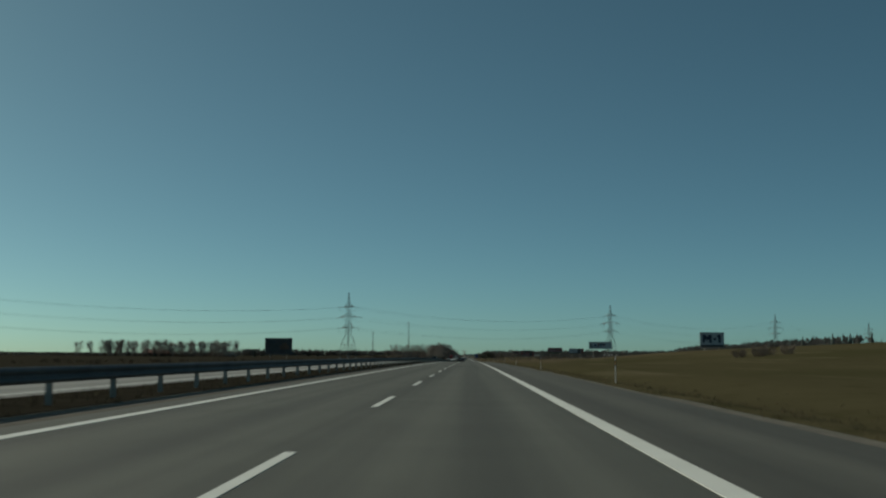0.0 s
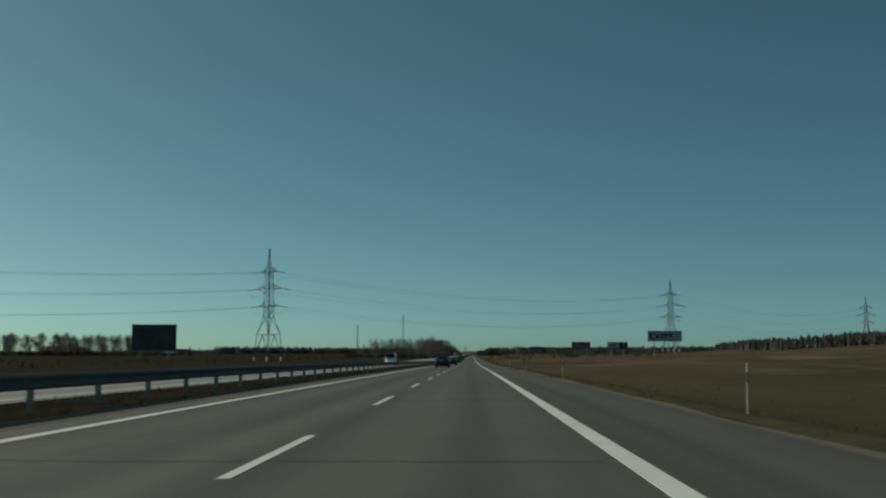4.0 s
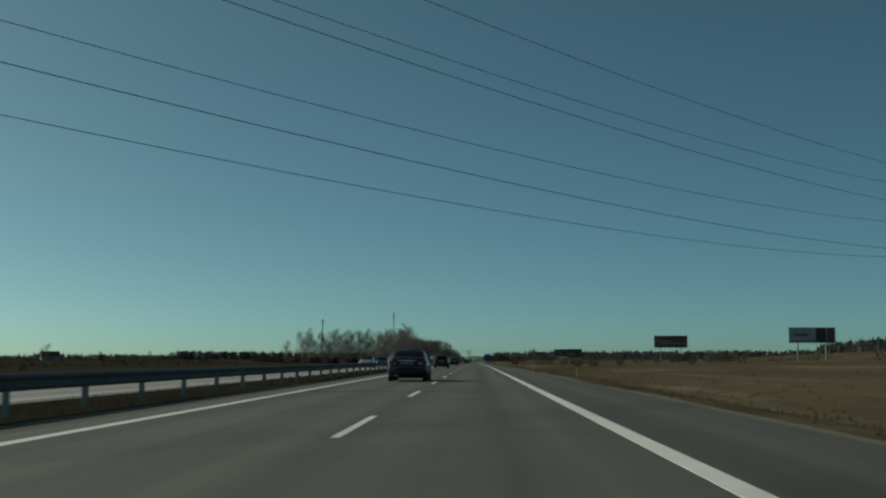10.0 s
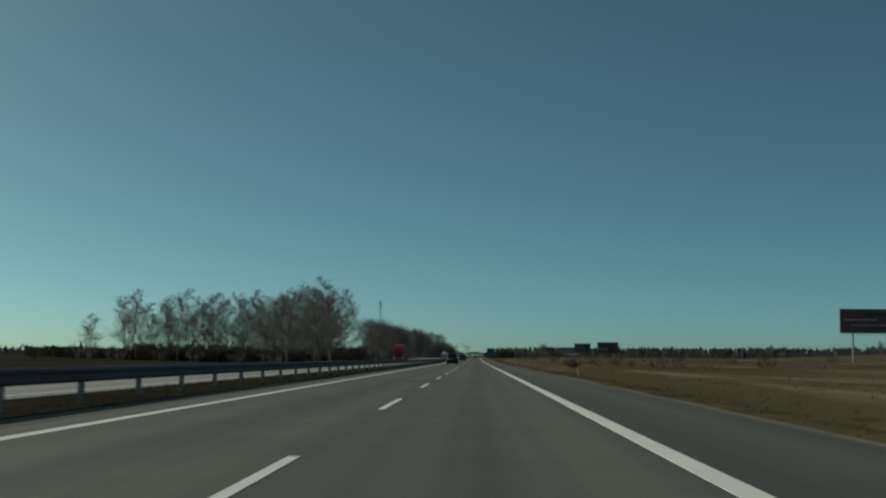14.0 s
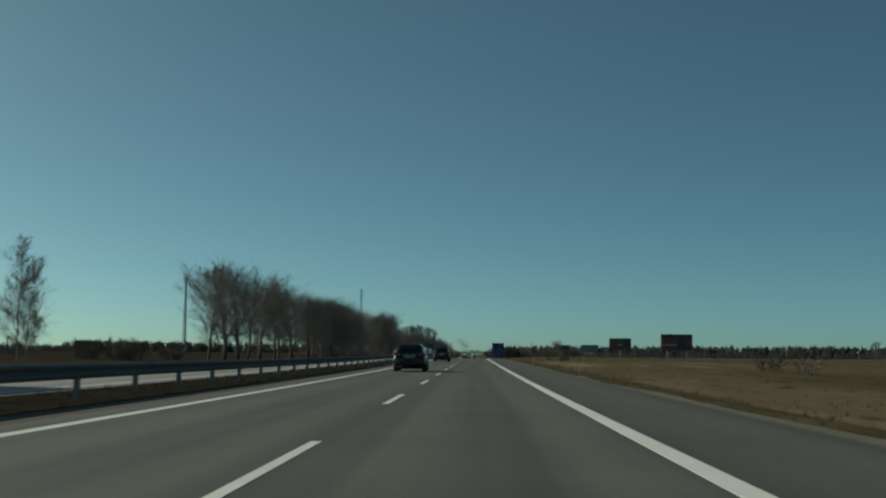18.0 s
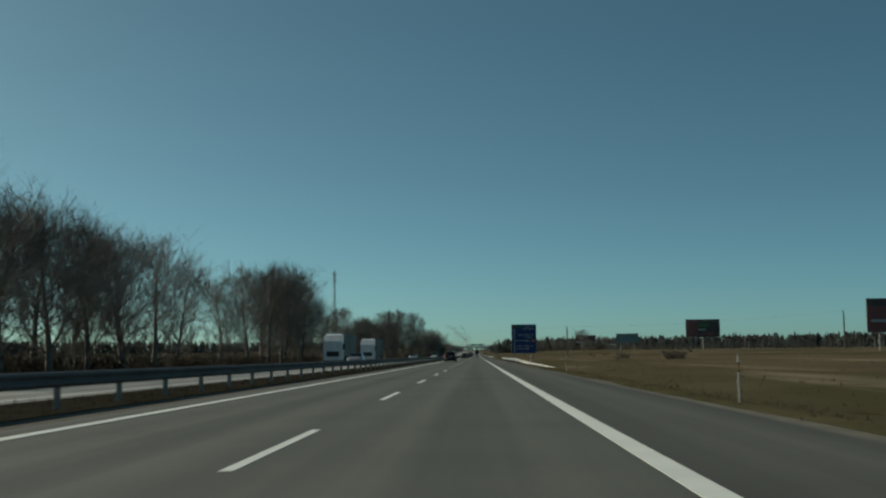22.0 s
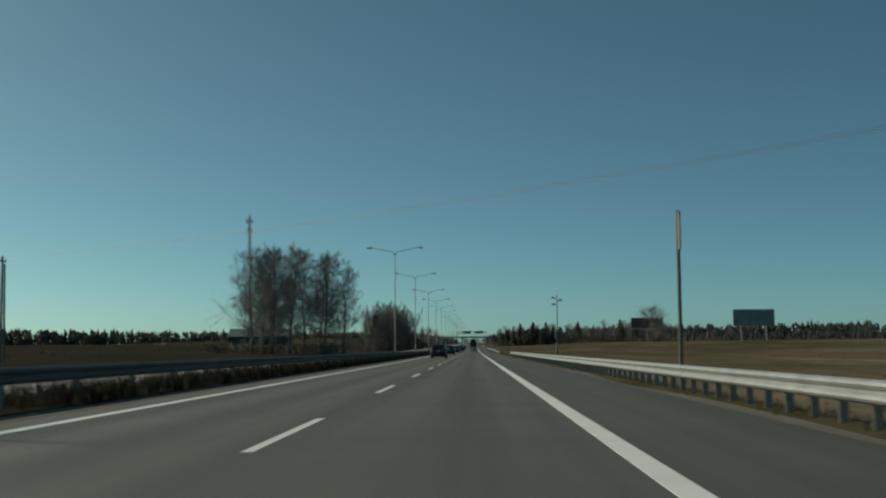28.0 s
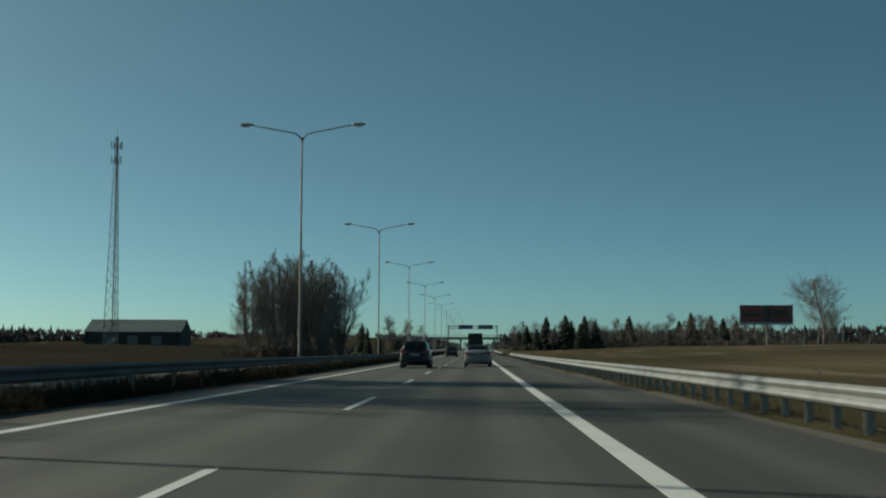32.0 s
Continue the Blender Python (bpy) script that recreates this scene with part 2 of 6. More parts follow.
WIRE = surface("aluminium conductor", (0.10, 0.105, 0.11), (0.16, 0.165, 0.17), rough=0.6, scale=0.2, fine=5, metal=0.3, bump=0.0)
INSULATOR = surface("brown insulator glaze", (0.05, 0.045, 0.04), (0.10, 0.09, 0.08), rough=0.3, scale=2, fine=20, bump=0.0)
BARK = surface("dark bark", (0.100, 0.085, 0.070), (0.21, 0.182, 0.153), rough=0.95, scale=1.2, fine=14, bump=0.5, stretch=(1, 1, 0.3), islands=0.3)
TWIG = surface("bare twigs", (0.160, 0.142, 0.124), (0.31, 0.275, 0.24), rough=0.95, scale=0.4, fine=4, bump=0.0, islands=0.35)
BIRCH_BARK = surface("birch bark", (0.13, 0.12, 0.105), (0.46, 0.44, 0.40), rough=0.85, scale=2.5, fine=9, bump=0.2, stretch=(1, 1, 2.5), spread=0.6)
BIRCH_TWIG = surface("birch twigs", (0.16, 0.128, 0.106), (0.31, 0.25, 0.206), rough=0.95, scale=0.4, fine=4, bump=0.0, islands=0.3)
SPRUCE = surface("spruce needles", (0.046, 0.057, 0.042), (0.095, 0.110, 0.074), rough=0.9, scale=0.8, fine=6, bump=0.0, islands=0.3, through=0.25)
BUSH = surface("bare shrub twigs", (0.115, 0.097, 0.078), (0.23, 0.190, 0.150), rough=0.95, scale=0.8, fine=5, bump=0.0, islands=0.3)
# the two far woods: haze of distance is put into these paled base colours
HAZED_WOODS = surface("far bare woods paled for haze", (0.092, 0.093, 0.088), (0.150, 0.146, 0.136), rough=1.0, scale=0.02, fine=0.25, bump=0.0, through=0.50)
HAZED_PINES = surface("far pines paled for haze", (0.084, 0.098, 0.090), (0.130, 0.146, 0.130), rough=1.0, scale=0.02, fine=0.25, bump=0.0, through=0.40)
THICKET = surface("dull brown thicket", (0.070, 0.060, 0.046), (0.142, 0.118, 0.089), rough=1.0, scale=0.15, fine=2.0, bump=0.0, gloss=0.0, through=0.50)
CONCRETE = surface("concrete", (0.26, 0.26, 0.25), (0.42, 0.41, 0.39), rough=0.85, scale=0.6, fine=12, bump=0.2)
PLASTIC_WHITE = surface("white plastic", (0.32, 0.33, 0.315), (0.47, 0.47, 0.45), rough=0.45, scale=3, fine=30, bump=0.02)
BLACK = surface("black rubber", (0.022, 0.022, 0.022), (0.044, 0.044, 0.043), rough=0.8, scale=4, fine=40, bump=0.1)
RED_GLASS = glassy("red lamp glass", (0.27, 0.012, 0.014), 0.15)
CLEAR_LAMP = glassy("clear lamp glass", (0.75, 0.76, 0.78), 0.08)
CAR_GLASS = glassy("tinted car glass", (0.012, 0.016, 0.018), 0.04)
CAR_GLASS.node_tree.nodes["Principled BSDF"].inputs["Alpha"].default_value = 0.8
TRUCK_GLASS = glassy("dark truck glass", (0.012, 0.016, 0.018), 0.04)
SEAT_CLOTH = surface("dark seat cloth", (0.012, 0.012, 0.013), (0.03, 0.03, 0.03), rough=0.9, scale=3, fine=40, bump=0.1)
CHROME = surface("chrome", (0.60, 0.60, 0.62), (0.72, 0.72, 0.73), rough=0.15, metal=1.0, scale=2, fine=20, bump=0.0)
ALLOY = surface("alloy wheel", (0.30, 0.30, 0.31), (0.46, 0.46, 0.47), rough=0.35, metal=0.7, scale=3, fine=20, bump=0.0)
PLATE = surface("number plate", (0.36, 0.36, 0.34), (0.46, 0.46, 0.44), rough=0.6, scale=4, fine=30, bump=0.0)
SIGN_BLUE = surface("blue sign sheet", (0.006, 0.030, 0.125), (0.010, 0.042, 0.165), rough=0.45, scale=0.7, fine=6, bump=0.0)
SIGN_WHITE = surface("white sign sheet", (0.28, 0.31, 0.35), (0.36, 0.39, 0.43), rough=0.5, scale=1, fine=8, bump=0.0)
SIGN_GREY = surface("grey sign back", (0.15, 0.155, 0.155), (0.23, 0.235, 0.235), rough=0.6, scale=1, fine=8, metal=0.3, bump=0.0)
SIGN_GREEN = surface("green sign sheet", (0.010, 0.10, 0.04), (0.016, 0.14, 0.06), rough=0.5, scale=1, fine=8, bump=0.0)
SIGN_ORANGE = surface("orange sign sheet", (0.42, 0.17, 0.02), (0.52, 0.22, 0.03), rough=0.5, scale=1, fine=8, bump=0.0)


def paint(name, col, rough=0.35, coat=0.5):
    m = surface(name, tuple(c * 0.85 for c in col), tuple(min(1.0, c * 1.12) for c in col), rough=rough, scale=1.5, fine=12, bump=0.0)
    b = m.node_tree.nodes["Principled BSDF"]
    b.inputs["Coat Weight"].default_value, b.inputs["Coat Roughness"].default_value = coat, 0.08
    b.inputs["Specular IOR Level"].default_value = 0.3
    return m


def poster(name, low, high):
    return surface(name, low, high, rough=0.55, scale=0.35, fine=3.0, bump=0.0, spread=0.4)
# ---- building helpers ----
class Shape:
    """Gathers vertices and faces for one mesh."""

    def __init__(self):
        self.v, self.f = [], []

    def add(self, verts, faces):
        n = len(self.v)
        self.v += [tuple(p) for p in verts]
        self.f += [tuple(n + i for i in q) for q in faces]
        return self

    def box(self, x0, y0, z0, x1, y1, z1, bevel=0.0):
        """A block, its upright edges chamfered by bevel."""
        if bevel <= 0:
            v = [(x, y, z) for z in (z0, z1) for x, y in ((x0, y0), (x1, y0), (x1, y1), (x0, y1))]
            return self.add(v, [(3, 2, 1, 0), (4, 5, 6, 7), (0, 1, 5, 4), (1, 2, 6, 5), (2, 3, 7, 6), (3, 0, 4, 7)])
        c = bevel
        ring = [(x0 + c, y0), (x1 - c, y0), (x1, y0 + c), (x1, y1 - c), (x1 - c, y1), (x0 + c, y1), (x0, y1 - c), (x0, y0 + c)]
        cx, cy = (x0 + x1) / 2, (y0 + y1) / 2
        inner = [(cx + (x - cx) * (1 - 2 * c / (x1 - x0)), cy + (y - cy) * (1 - 2 * c / (y1 - y0))) for x, y in ring]
        v = [(x, y, z0) for x, y in ring] + [(x, y, z1 - c) for x, y in ring] + [(x, y, z1) for x, y in inner]
        f = [tuple(range(7, -1, -1)), tuple(range(16, 24))]
        f += [(k * 8 + i, k * 8 + (i + 1) % 8, k * 8 + 8 + (i + 1) % 8, k * 8 + 8 + i) for k in (0, 1) for i in range(8)]
        return self.add(v, f)

    def tube(self, points, radii, sides=4, cap=True):
        """A tapered tube along a line of points."""
        pts = [Vector(p) for p in points]
        rings = []
        for i, p in enumerate(pts):
            way = (pts[min(i + 1, len(pts) - 1)] - pts[max(i - 1, 0)])
            way = way.normalized() if way.length > 1e-9 else Vector((0, 0, 1))
            side = way.cross(Vector((0.13, 0.97, 0.21)))
            if side.length < 1e-3:
                side = way.cross(Vector((1, 0, 0)))
            side.normalize()
            other = way.cross(side)
            rings += [p + radii[i] * (math.cos(a) * side + math.sin(a) * other) for a in (2 * math.pi * k / sides for k in range(sides))]
        f = [(i * sides + k, i * sides + (k + 1) % sides, (i + 1) * sides + (k + 1) % sides, (i + 1) * sides + k)
             for i in range(len(pts) - 1) for k in range(sides)]
        if cap:
            f += [tuple(range(sides - 1, -1, -1)), tuple(range((len(pts) - 1) * sides, len(pts) * sides))]
        return self.add(rings, f)

    def bar(self, a, b, r, sides=4):
        return self.tube((a, b), (r, r), sides)

    def loft(self, rings, cap=True):
        """Skin through rings with equal point counts."""
        n = len(rings[0])
        f = [(i * n + k, i * n + (k + 1) % n, (i + 1) * n + (k + 1) % n, (i + 1) * n + k) for i in range(len(rings) - 1) for k in range(n)]
        if cap:
            f += [tuple(range(n - 1, -1, -1)), tuple(range((len(rings) - 1) * n, len(rings) * n))]
        return self.add([p for r in rings for p in r], f)

    def mesh(self, name, material, smooth=False):
        me = bpy.data.meshes.new(name)
        me.from_pydata(self.v, [], self.f)
        me.materials.append(material)
        if smooth:
            me.polygons.foreach_set("use_smooth", [True] * len(me.polygons))
        me.update()
        return me


def part(name, shape, material, parent, label="", smooth=False, at=None):
    """Link a shape, or a mesh that is there already, as one mesh object under a thing or a part."""
    me = shape if isinstance(shape, bpy.types.Mesh) else shape.mesh(name, material, smooth)
    ob = new(name, me)
    ob.parent = parent
    if at is not None:
        ob.matrix_basis = at
    return tagged(ob, label) if label else ob


def thing(name, m, label, category, group="", kind=""):
    """An empty at the base of a thing, to carry its parts."""
    ob = new(name)
    ob.empty_display_size = 0.3
    ob.matrix_basis = m
    return tagged(ob, label, category, group, kind)


def solid(name, shape, material, label, category, group="", kind="", m=None, smooth=False):
    ob = new(name, shape.mesh(name, material, smooth) if isinstance(shape, Shape) else shape)
    if m is not None:
        ob.matrix_basis = m
    return tagged(ob, label, category, group, kind)


def smoothstep(a, b, x):
    u = min(1.0, max(0.0, (x - a) / (b - a)))
    return u * u * (3 - 2 * u)


def at_stations(values):
    return [STATION * v for v in values]


RIGHT_LAND = (at_stations([-800, 0, 120, 230, 330, 450, 600, 800, 1000, 1150, 1300, 2000, 5000]), [3.4, 3.6, 4.6, 3.6, 0.5, -1.5, -2.6, -3.4, -4.1, -4.7, -4.9, -4.5, -4.0])
LEFT_LAND = (at_stations([-800, 0, 300, 600, 900, 1200, 2000, 5000]), [-0.6, -0.8, -1.8, -2.8, -4.0, -5.0, -3.0, -1.0])


def ground_z(x, y):
    """Height of the land: the verge beside the road, a shallow ditch, then open fields."""
    base = road_z(y)
    if x > SHOULDER_X:
        d = x - SHOULDER_X
        z = base - 0.06 - 0.5 * smoothstep(0.8, 4.0, d) + 0.35 * smoothstep(5.0, 10.0, d)
        z += (float(np.interp(y, *RIGHT_LAND)) - z) * smoothstep(10, 95, d)
        z += 9.8 * smoothstep(120, 340, d) * smoothstep(250, 480, y / STATION) * (1 - smoothstep(720, 1050, y / STATION))
        far = smoothstep(25, 200, d)
    elif x < FAR_FAR_X:
        d = FAR_FAR_X - x
        z = base - 0.06 - 0.45 * smoothstep(0.8, 5.0, d)
        z += (float(np.interp(y, *LEFT_LAND)) - z) * smoothstep(8, 110, d)
        far = smoothstep(25, 200, d)
    else:
        return base - 0.15
    return z + far * 0.7 * (noise.noise(Vector((x * 0.006, y * 0.0032, 3.0))) + 0.4 * noise.noise(Vector((x * 0.025, y * 0.0134, 7.0))))


def road_pose(x, y, dz=0.0, turn=0.0):
    """A pose on the carriageway that follows its gradient."""
    slope = math.atan2(road_z(y + 2) - road_z(y - 2), 4.0)
    return Matrix.Translation((x, y, road_z(y) + dz)) @ Matrix.Rotation(slope, 4, "X") @ Matrix.Rotation(radians(turn), 4, "Z")


# ---- ground, carriageways, markings ----
gx = sorted({-4400.0, -3000.0, -2000.0, -1400.0, -1000.0, -750.0, -550.0, -420.0, -320.0, -250.0, -200.0, -160.0, -130.0, -105.0, -85.0, -70.0, -58.0, -48.0,
             -40.0, -34.0, -30.0, -27.0, -25.0, -23.5, -22.6, -22.0, -10.6, -8.0, -6.3, -5.6, 4.5, 5.0, 5.6, 6.2, 7.0, 8.0, 9.0, 10.0, 11.5, 13.0, 15.0, 18.0,
             22.0, 27.0, 33.0, 40.0, 48.0, 58.0, 70.0, 85.0, 105.0, 130.0, 160.0, 200.0, 250.0, 320.0, 420.0, 550.0, 750.0, 1000.0, 1400.0, 2000.0, 3000.0, 4400.0})
gy = [-1500, -900, -500, -280, -150] + list(range(-80, 2800, 16)) + list(range(2800, 4900, 90)) + [5200, 5900, 6800, 7700]
land = Shape()
land.add([(x, y, ground_z(x, y)) for y in gy for x in gx],
         [(j * len(gx) + i, j * len(gx) + i + 1, (j + 1) * len(gx) + i + 1, (j + 1) * len(gx) + i) for j in range(len(gy) - 1) for i in range(len(gx) - 1)])
ground = solid("ground", land, FIELD, "dry yellow-brown spring field with faded green patches", "field", kind="structure", smooth=True)
ground.data.materials.append(SCRUB)
for face in ground.data.polygons:
    if face.center.x < -21:
        face.material_index = 1


def strip(name, x0, x1, y0, y1, dz, material, thick=0.0, step=10.0, wobble=0.0):
    """A band of road that follows the gradient, with an underside where it has thickness."""
    s = Shape()
    ys = np.arange(y0, y1 + 0.01, step)
    rings = []
    for y in ys:
        w = wobble * noise.noise(Vector((x1, y * 0.13, 0.5))) if wobble else 0.0
        z = road_z(y) + dz
        rings.append([(x0 + (w if wobble < 0 else 0), y, z), (x1 + w, y, z), (x1 + w, y, z - thick), (x0, y, z - thick)] if thick else [(x0, y, z), (x1 + w, y, z)])
    if thick:
        s.loft(rings)
    else:
        s.add([p for r in rings for p in r], [(2 * i, 2 * i + 1, 2 * i + 3, 2 * i + 2) for i in range(len(rings) - 1)])
    return s.mesh(name, material)


ROAD_BEGIN, ROAD_END = -370, 4860
road = tagged(new("road", strip("road", LEFT_LINE - 0.75, RIGHT_LINE - 0.02, ROAD_BEGIN, ROAD_END, 0.0, ASPHALT, 0.3)),
              "grey worn asphalt carriageway with two lanes", "road", kind="structure")
road_shoulder = tagged(new("road_shoulder", strip("road_shoulder", RIGHT_LINE - 0.02, SHOULDER_X, ROAD_BEGIN, ROAD_END, -0.003, ASPHALT_DARK, 0.3)),
                       "darker asphalt hard shoulder of the motorway", "road", kind="structure")
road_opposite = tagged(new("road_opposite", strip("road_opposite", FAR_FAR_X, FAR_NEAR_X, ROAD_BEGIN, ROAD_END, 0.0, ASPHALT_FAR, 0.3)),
                       "opposite carriageway beyond the median, painted pale for sun glare", "road", kind="structure")
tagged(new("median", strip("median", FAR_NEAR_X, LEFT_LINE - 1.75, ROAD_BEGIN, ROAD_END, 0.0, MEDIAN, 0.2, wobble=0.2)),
       "turf strip between the two carriageways, darkened for the rail's shadow", "median", kind="structure")
tagged(new("gravel_edge", strip("gravel_edge", SHOULDER_X, SHOULDER_X + 0.36, ROAD_BEGIN, ROAD_END, -0.012, GRAVEL, 0.25, step=1.5, wobble=0.34)),
       "pale gravel edge between asphalt and grass", "gravel", kind="structure")
tagged(new("gravel_edge_median", strip("gravel_edge_median", LEFT_LINE - 2.0, LEFT_LINE - 0.60, ROAD_BEGIN, ROAD_END, -0.014, GRAVEL_DARK, 0.2, step=2.0, wobble=0.14)),
       "brownish gravel edge beside the median turf", "gravel", kind="structure")
verge_shape = Shape()
verge_x = [SHOULDER_X + 0.35, 5.6, 6.2, 7.0, 8.0]
verge_y = list(range(-80, 2800, 16))
verge_shape.add([(x, y, ground_z(x, y) + 0.02 + (0.0 if i in (0, 4) else 0.03)) for y in verge_y for i, x in enumerate(verge_x)],
                [(j * 5 + i, j * 5 + i + 1, j * 5 + i + 6, j * 5 + i + 5) for j in range(len(verge_y) - 1) for i in range(4)])
solid("verge", verge_shape, VERGE, "green-brown mown grass verge beside the hard shoulder", "verge", kind="structure", smooth=True)

part("edge_line", strip("edge_line", RIGHT_LINE - 0.13, RIGHT_LINE + 0.13, ROAD_BEGIN, ROAD_END, 0.006, LINE_PAINT, 0.02, step=5), None, road, "wide white edge line")
part("edge_line", strip("edge_line", LEFT_LINE - 0.12, LEFT_LINE + 0.12, ROAD_BEGIN, ROAD_END, 0.006, LINE_PAINT, 0.02, step=5), None, road, "narrow white edge line")
part("edge_line", strip("edge_line", FAR_NEAR_X - 0.9, FAR_NEAR_X - 0.75, ROAD_BEGIN, ROAD_END, 0.006, LINE_PAINT, 0.02), None, road_opposite)
# where the painted lane dashes begin: their number and the distance along the road; about 16 m apart, unevenly
DASHES = [(-20, -167.6), (0, 3.4), (4, 37.6), (8, 71.7), (12, 106.2), (24, 208.1), (28, 242.7), (32, 276.7), (36, 310.6), (40, 344.8), (44, 379.5), (48, 414.1), (51, 440.7), (63, 543.3), (67, 577.0), (71, 610.6), (75, 644.0), (79, 678.0), (83, 712.2), (87, 746.7), (91, 781.3), (95, 817.5), (98, 845.3), (102, 882.8), (114, 983.3), (118, 1015.7), (122, 1048.6), (126, 1080.8), (330, 2814.8)]
dash_mesh = Shape().box(-0.065, 0, -0.015, 0.065, 5.6, 0.006).mesh("lane_dash", LINE_PAINT)
for k in range(-4, 150):
    y = STATION * float(np.interp(k, [d[0] for d in DASHES], [d[1] for d in DASHES]))
    part("lane_dash", dash_mesh, None, road, at=road_pose(DASH_LINE, y))
far_dashes = Shape()
for k in range(150, 300):
    y = STATION * float(np.interp(k, [d[0] for d in DASHES], [d[1] for d in DASHES]))
    far_dashes.box(DASH_LINE - 0.065, y, road_z(y) - 0.02, DASH_LINE + 0.065, y + 5.6, road_z(y) + 0.008)
tagged(part("lane_dashes", far_dashes, LINE_PAINT, road), kind="stuff")


# ---- cracks, tar seams and tyre marks on the asphalt ----
TAR = surface("tar seam", (0.026, 0.026, 0.022), (0.045, 0.044, 0.036), rough=0.7, scale=3, fine=30, bump=0.1)
RUBBER_MARK = surface("tyre rubber on asphalt", (0.022, 0.022, 0.020), (0.046, 0.046, 0.041), rough=0.8, scale=0.8, fine=20, bump=0.1)


def seam(name, x0, y0, x1, y1, width, material, wander, seed, label, steps=24):
    """A thin uneven band lying on the asphalt from one place to another."""
    q = random.Random(seed)
    y0, y1 = STATION * y0, STATION * y1
    length = math.hypot(x1 - x0, y1 - y0)
    ax, ay = (y1 - y0) / length, -(x1 - x0) / length
    s, off, rings = Shape(), 0.0, []
    for i in range(steps + 1):
        u = i / steps
        off = 0.8 * off + q.gauss(0, wander)
        w = width * q.uniform(0.5, 1.2) * (0.35 + 0.65 * math.sin(math.pi * min(1, max(0, 0.06 + 0.88 * u))))
        x, y = x0 + (x1 - x0) * u + ax * off, y0 + (y1 - y0) * u + ay * off
        z = road_z(y) + 0.004
        rings.append([(x - ax * w / 2, y - ay * w / 2, z), (x + ax * w / 2, y + ay * w / 2, z), (x + ax * w / 2, y + ay * w / 2, z - 0.01), (x - ax * w / 2, y - ay * w / 2, z - 0.01)])
    return part(name, s.loft(rings), material, road, label)


seam("crack", 0.42, 541.2, 1.05, 547.5, 0.03, TAR, 0.012, 1, "long dark crack in the lane")
seam("crack", 0.75, 1048.0, 0.85, 1053.5, 0.02, TAR, 0.010, 2, "dark crack in the lane")
for k, y in enumerate((58.0, 141.0, 356.0, 497.0, 768.0, 937.0)):
    seam("crack", -6.0, y, 1.7, y + 0.25 * math.sin(7.0 * k), 0.028, TAR, 0.02, 10 + k, "thin dark seam across both lanes")
for k, (x, y) in enumerate(((0.55, 813.0), (0.95, 813.4), (1.2, 814.4), (0.35, 815.2), (0.8, 816.4), (1.3, 812.6))):
    seam("crack", x, y, x + 0.5 * math.cos(2.1 * k), y + 1.1 + 0.5 * math.sin(k), 0.018, TAR, 0.03, 30 + k, "short crack in a worn patch", steps=10)
for x, y0, y1 in ((-0.62, 982.5, 989.5), (1.27, 982.5, 990.0)):
    seam("tyre_mark", x, y0, x + 0.10, y1, 0.25, RUBBER_MARK, 0.004, int(y0), "dark tyre mark along the lane")
# ---- guardrails ----
def rail_profile(face):
    """Cross-section of a W-beam, as x towards the traffic (face = 1 or -1) and z over the ground."""
    outer = [(0.0, 0.44), (0.055, 0.47), (0.08, 0.51), (0.055, 0.555), (0.012, 0.585), (0.012, 0.615), (0.055, 0.645), (0.08, 0.69), (0.055, 0.73), (0.0, 0.76)]
    return [(face * x, z) for x, z in outer] + [(face * (x - 0.014), z) for x, z in reversed(outer)]


def beam_mesh(name, length, face, material):
    return Shape().loft([[(x, y, z) for x, z in rail_profile(face)] for y in (0.0, length)]).mesh(name, material)


def post_mesh(face, material, tall=0.74):
    s = Shape()
    s.box(-0.06 - face * 0.09, -0.035, -0.35, 0.06 - face * 0.09, -0.027, tall)
    s.box(-0.06 - face * 0.09, 0.027, -0.35, 0.06 - face * 0.09, 0.035, tall)
    s.box(-0.006 - face * 0.09, -0.027, -0.35, 0.006 - face * 0.09, 0.027, tall)
    s.box(min(0, -face * 0.09), -0.05, 0.52, max(0, -face * 0.09), 0.05, 0.68)
    return s.mesh("post", material)


def guardrail(x, y0, y1, face, beam, post, last_beam, label, group, ends=False, spacing=2.0, down=0.0, flare=False):
    """One stretch of guardrail: beams of four metres butted end to end, on posts."""
    top = thing("guardrail", road_pose(x, y0, -down), label, "guardrail", group)
    back = top.matrix_basis.inverted()
    n = int((y1 - y0) // 4)
    for k in range(n):
        part("beam", beam, None, top, at=back @ road_pose(x, y0 + 4 * k, -down))
    for k in range(int((y1 - y0) // spacing)):
        part("post", post, None, top, at=back @ road_pose(x, y0 + spacing * (k + 0.5), -down))
    if ends:
        for y, sign in ((y0, -1), (y0 + 4 * n, 1)):
            s = Shape()
            rings = []
            wide = flare and sign < 0
            for u in (0.0, 0.17, 0.33, 0.5, 0.67, 0.83, 1.0):
                if wide:
                    rings.append([(px + 5.0 * u ** 1.15, sign * 9.5 * u, pz - 1.2 * u ** 0.95) for px, pz in rail_profile(face)])
                else:
                    rings.append([(px + 0.9 * u * u, sign * 4.6 * u, pz * (1 - 0.35 * u) - 0.62 * u * u) for px, pz in rail_profile(face)])
            if wide:
                for u in (0.12, 0.3, 0.48):
                    part("post", post, None, top, at=back @ road_pose(x + 5.0 * u ** 1.15, y - 9.5 * u, -down - 1.2 * u ** 0.95))
            if sign < 0:
                rings.reverse()
            s.loft(rings)
            part("end_terminal", s, last_beam, top, "beam end turned down to the ground", at=back @ road_pose(x, y, -down))
    return top


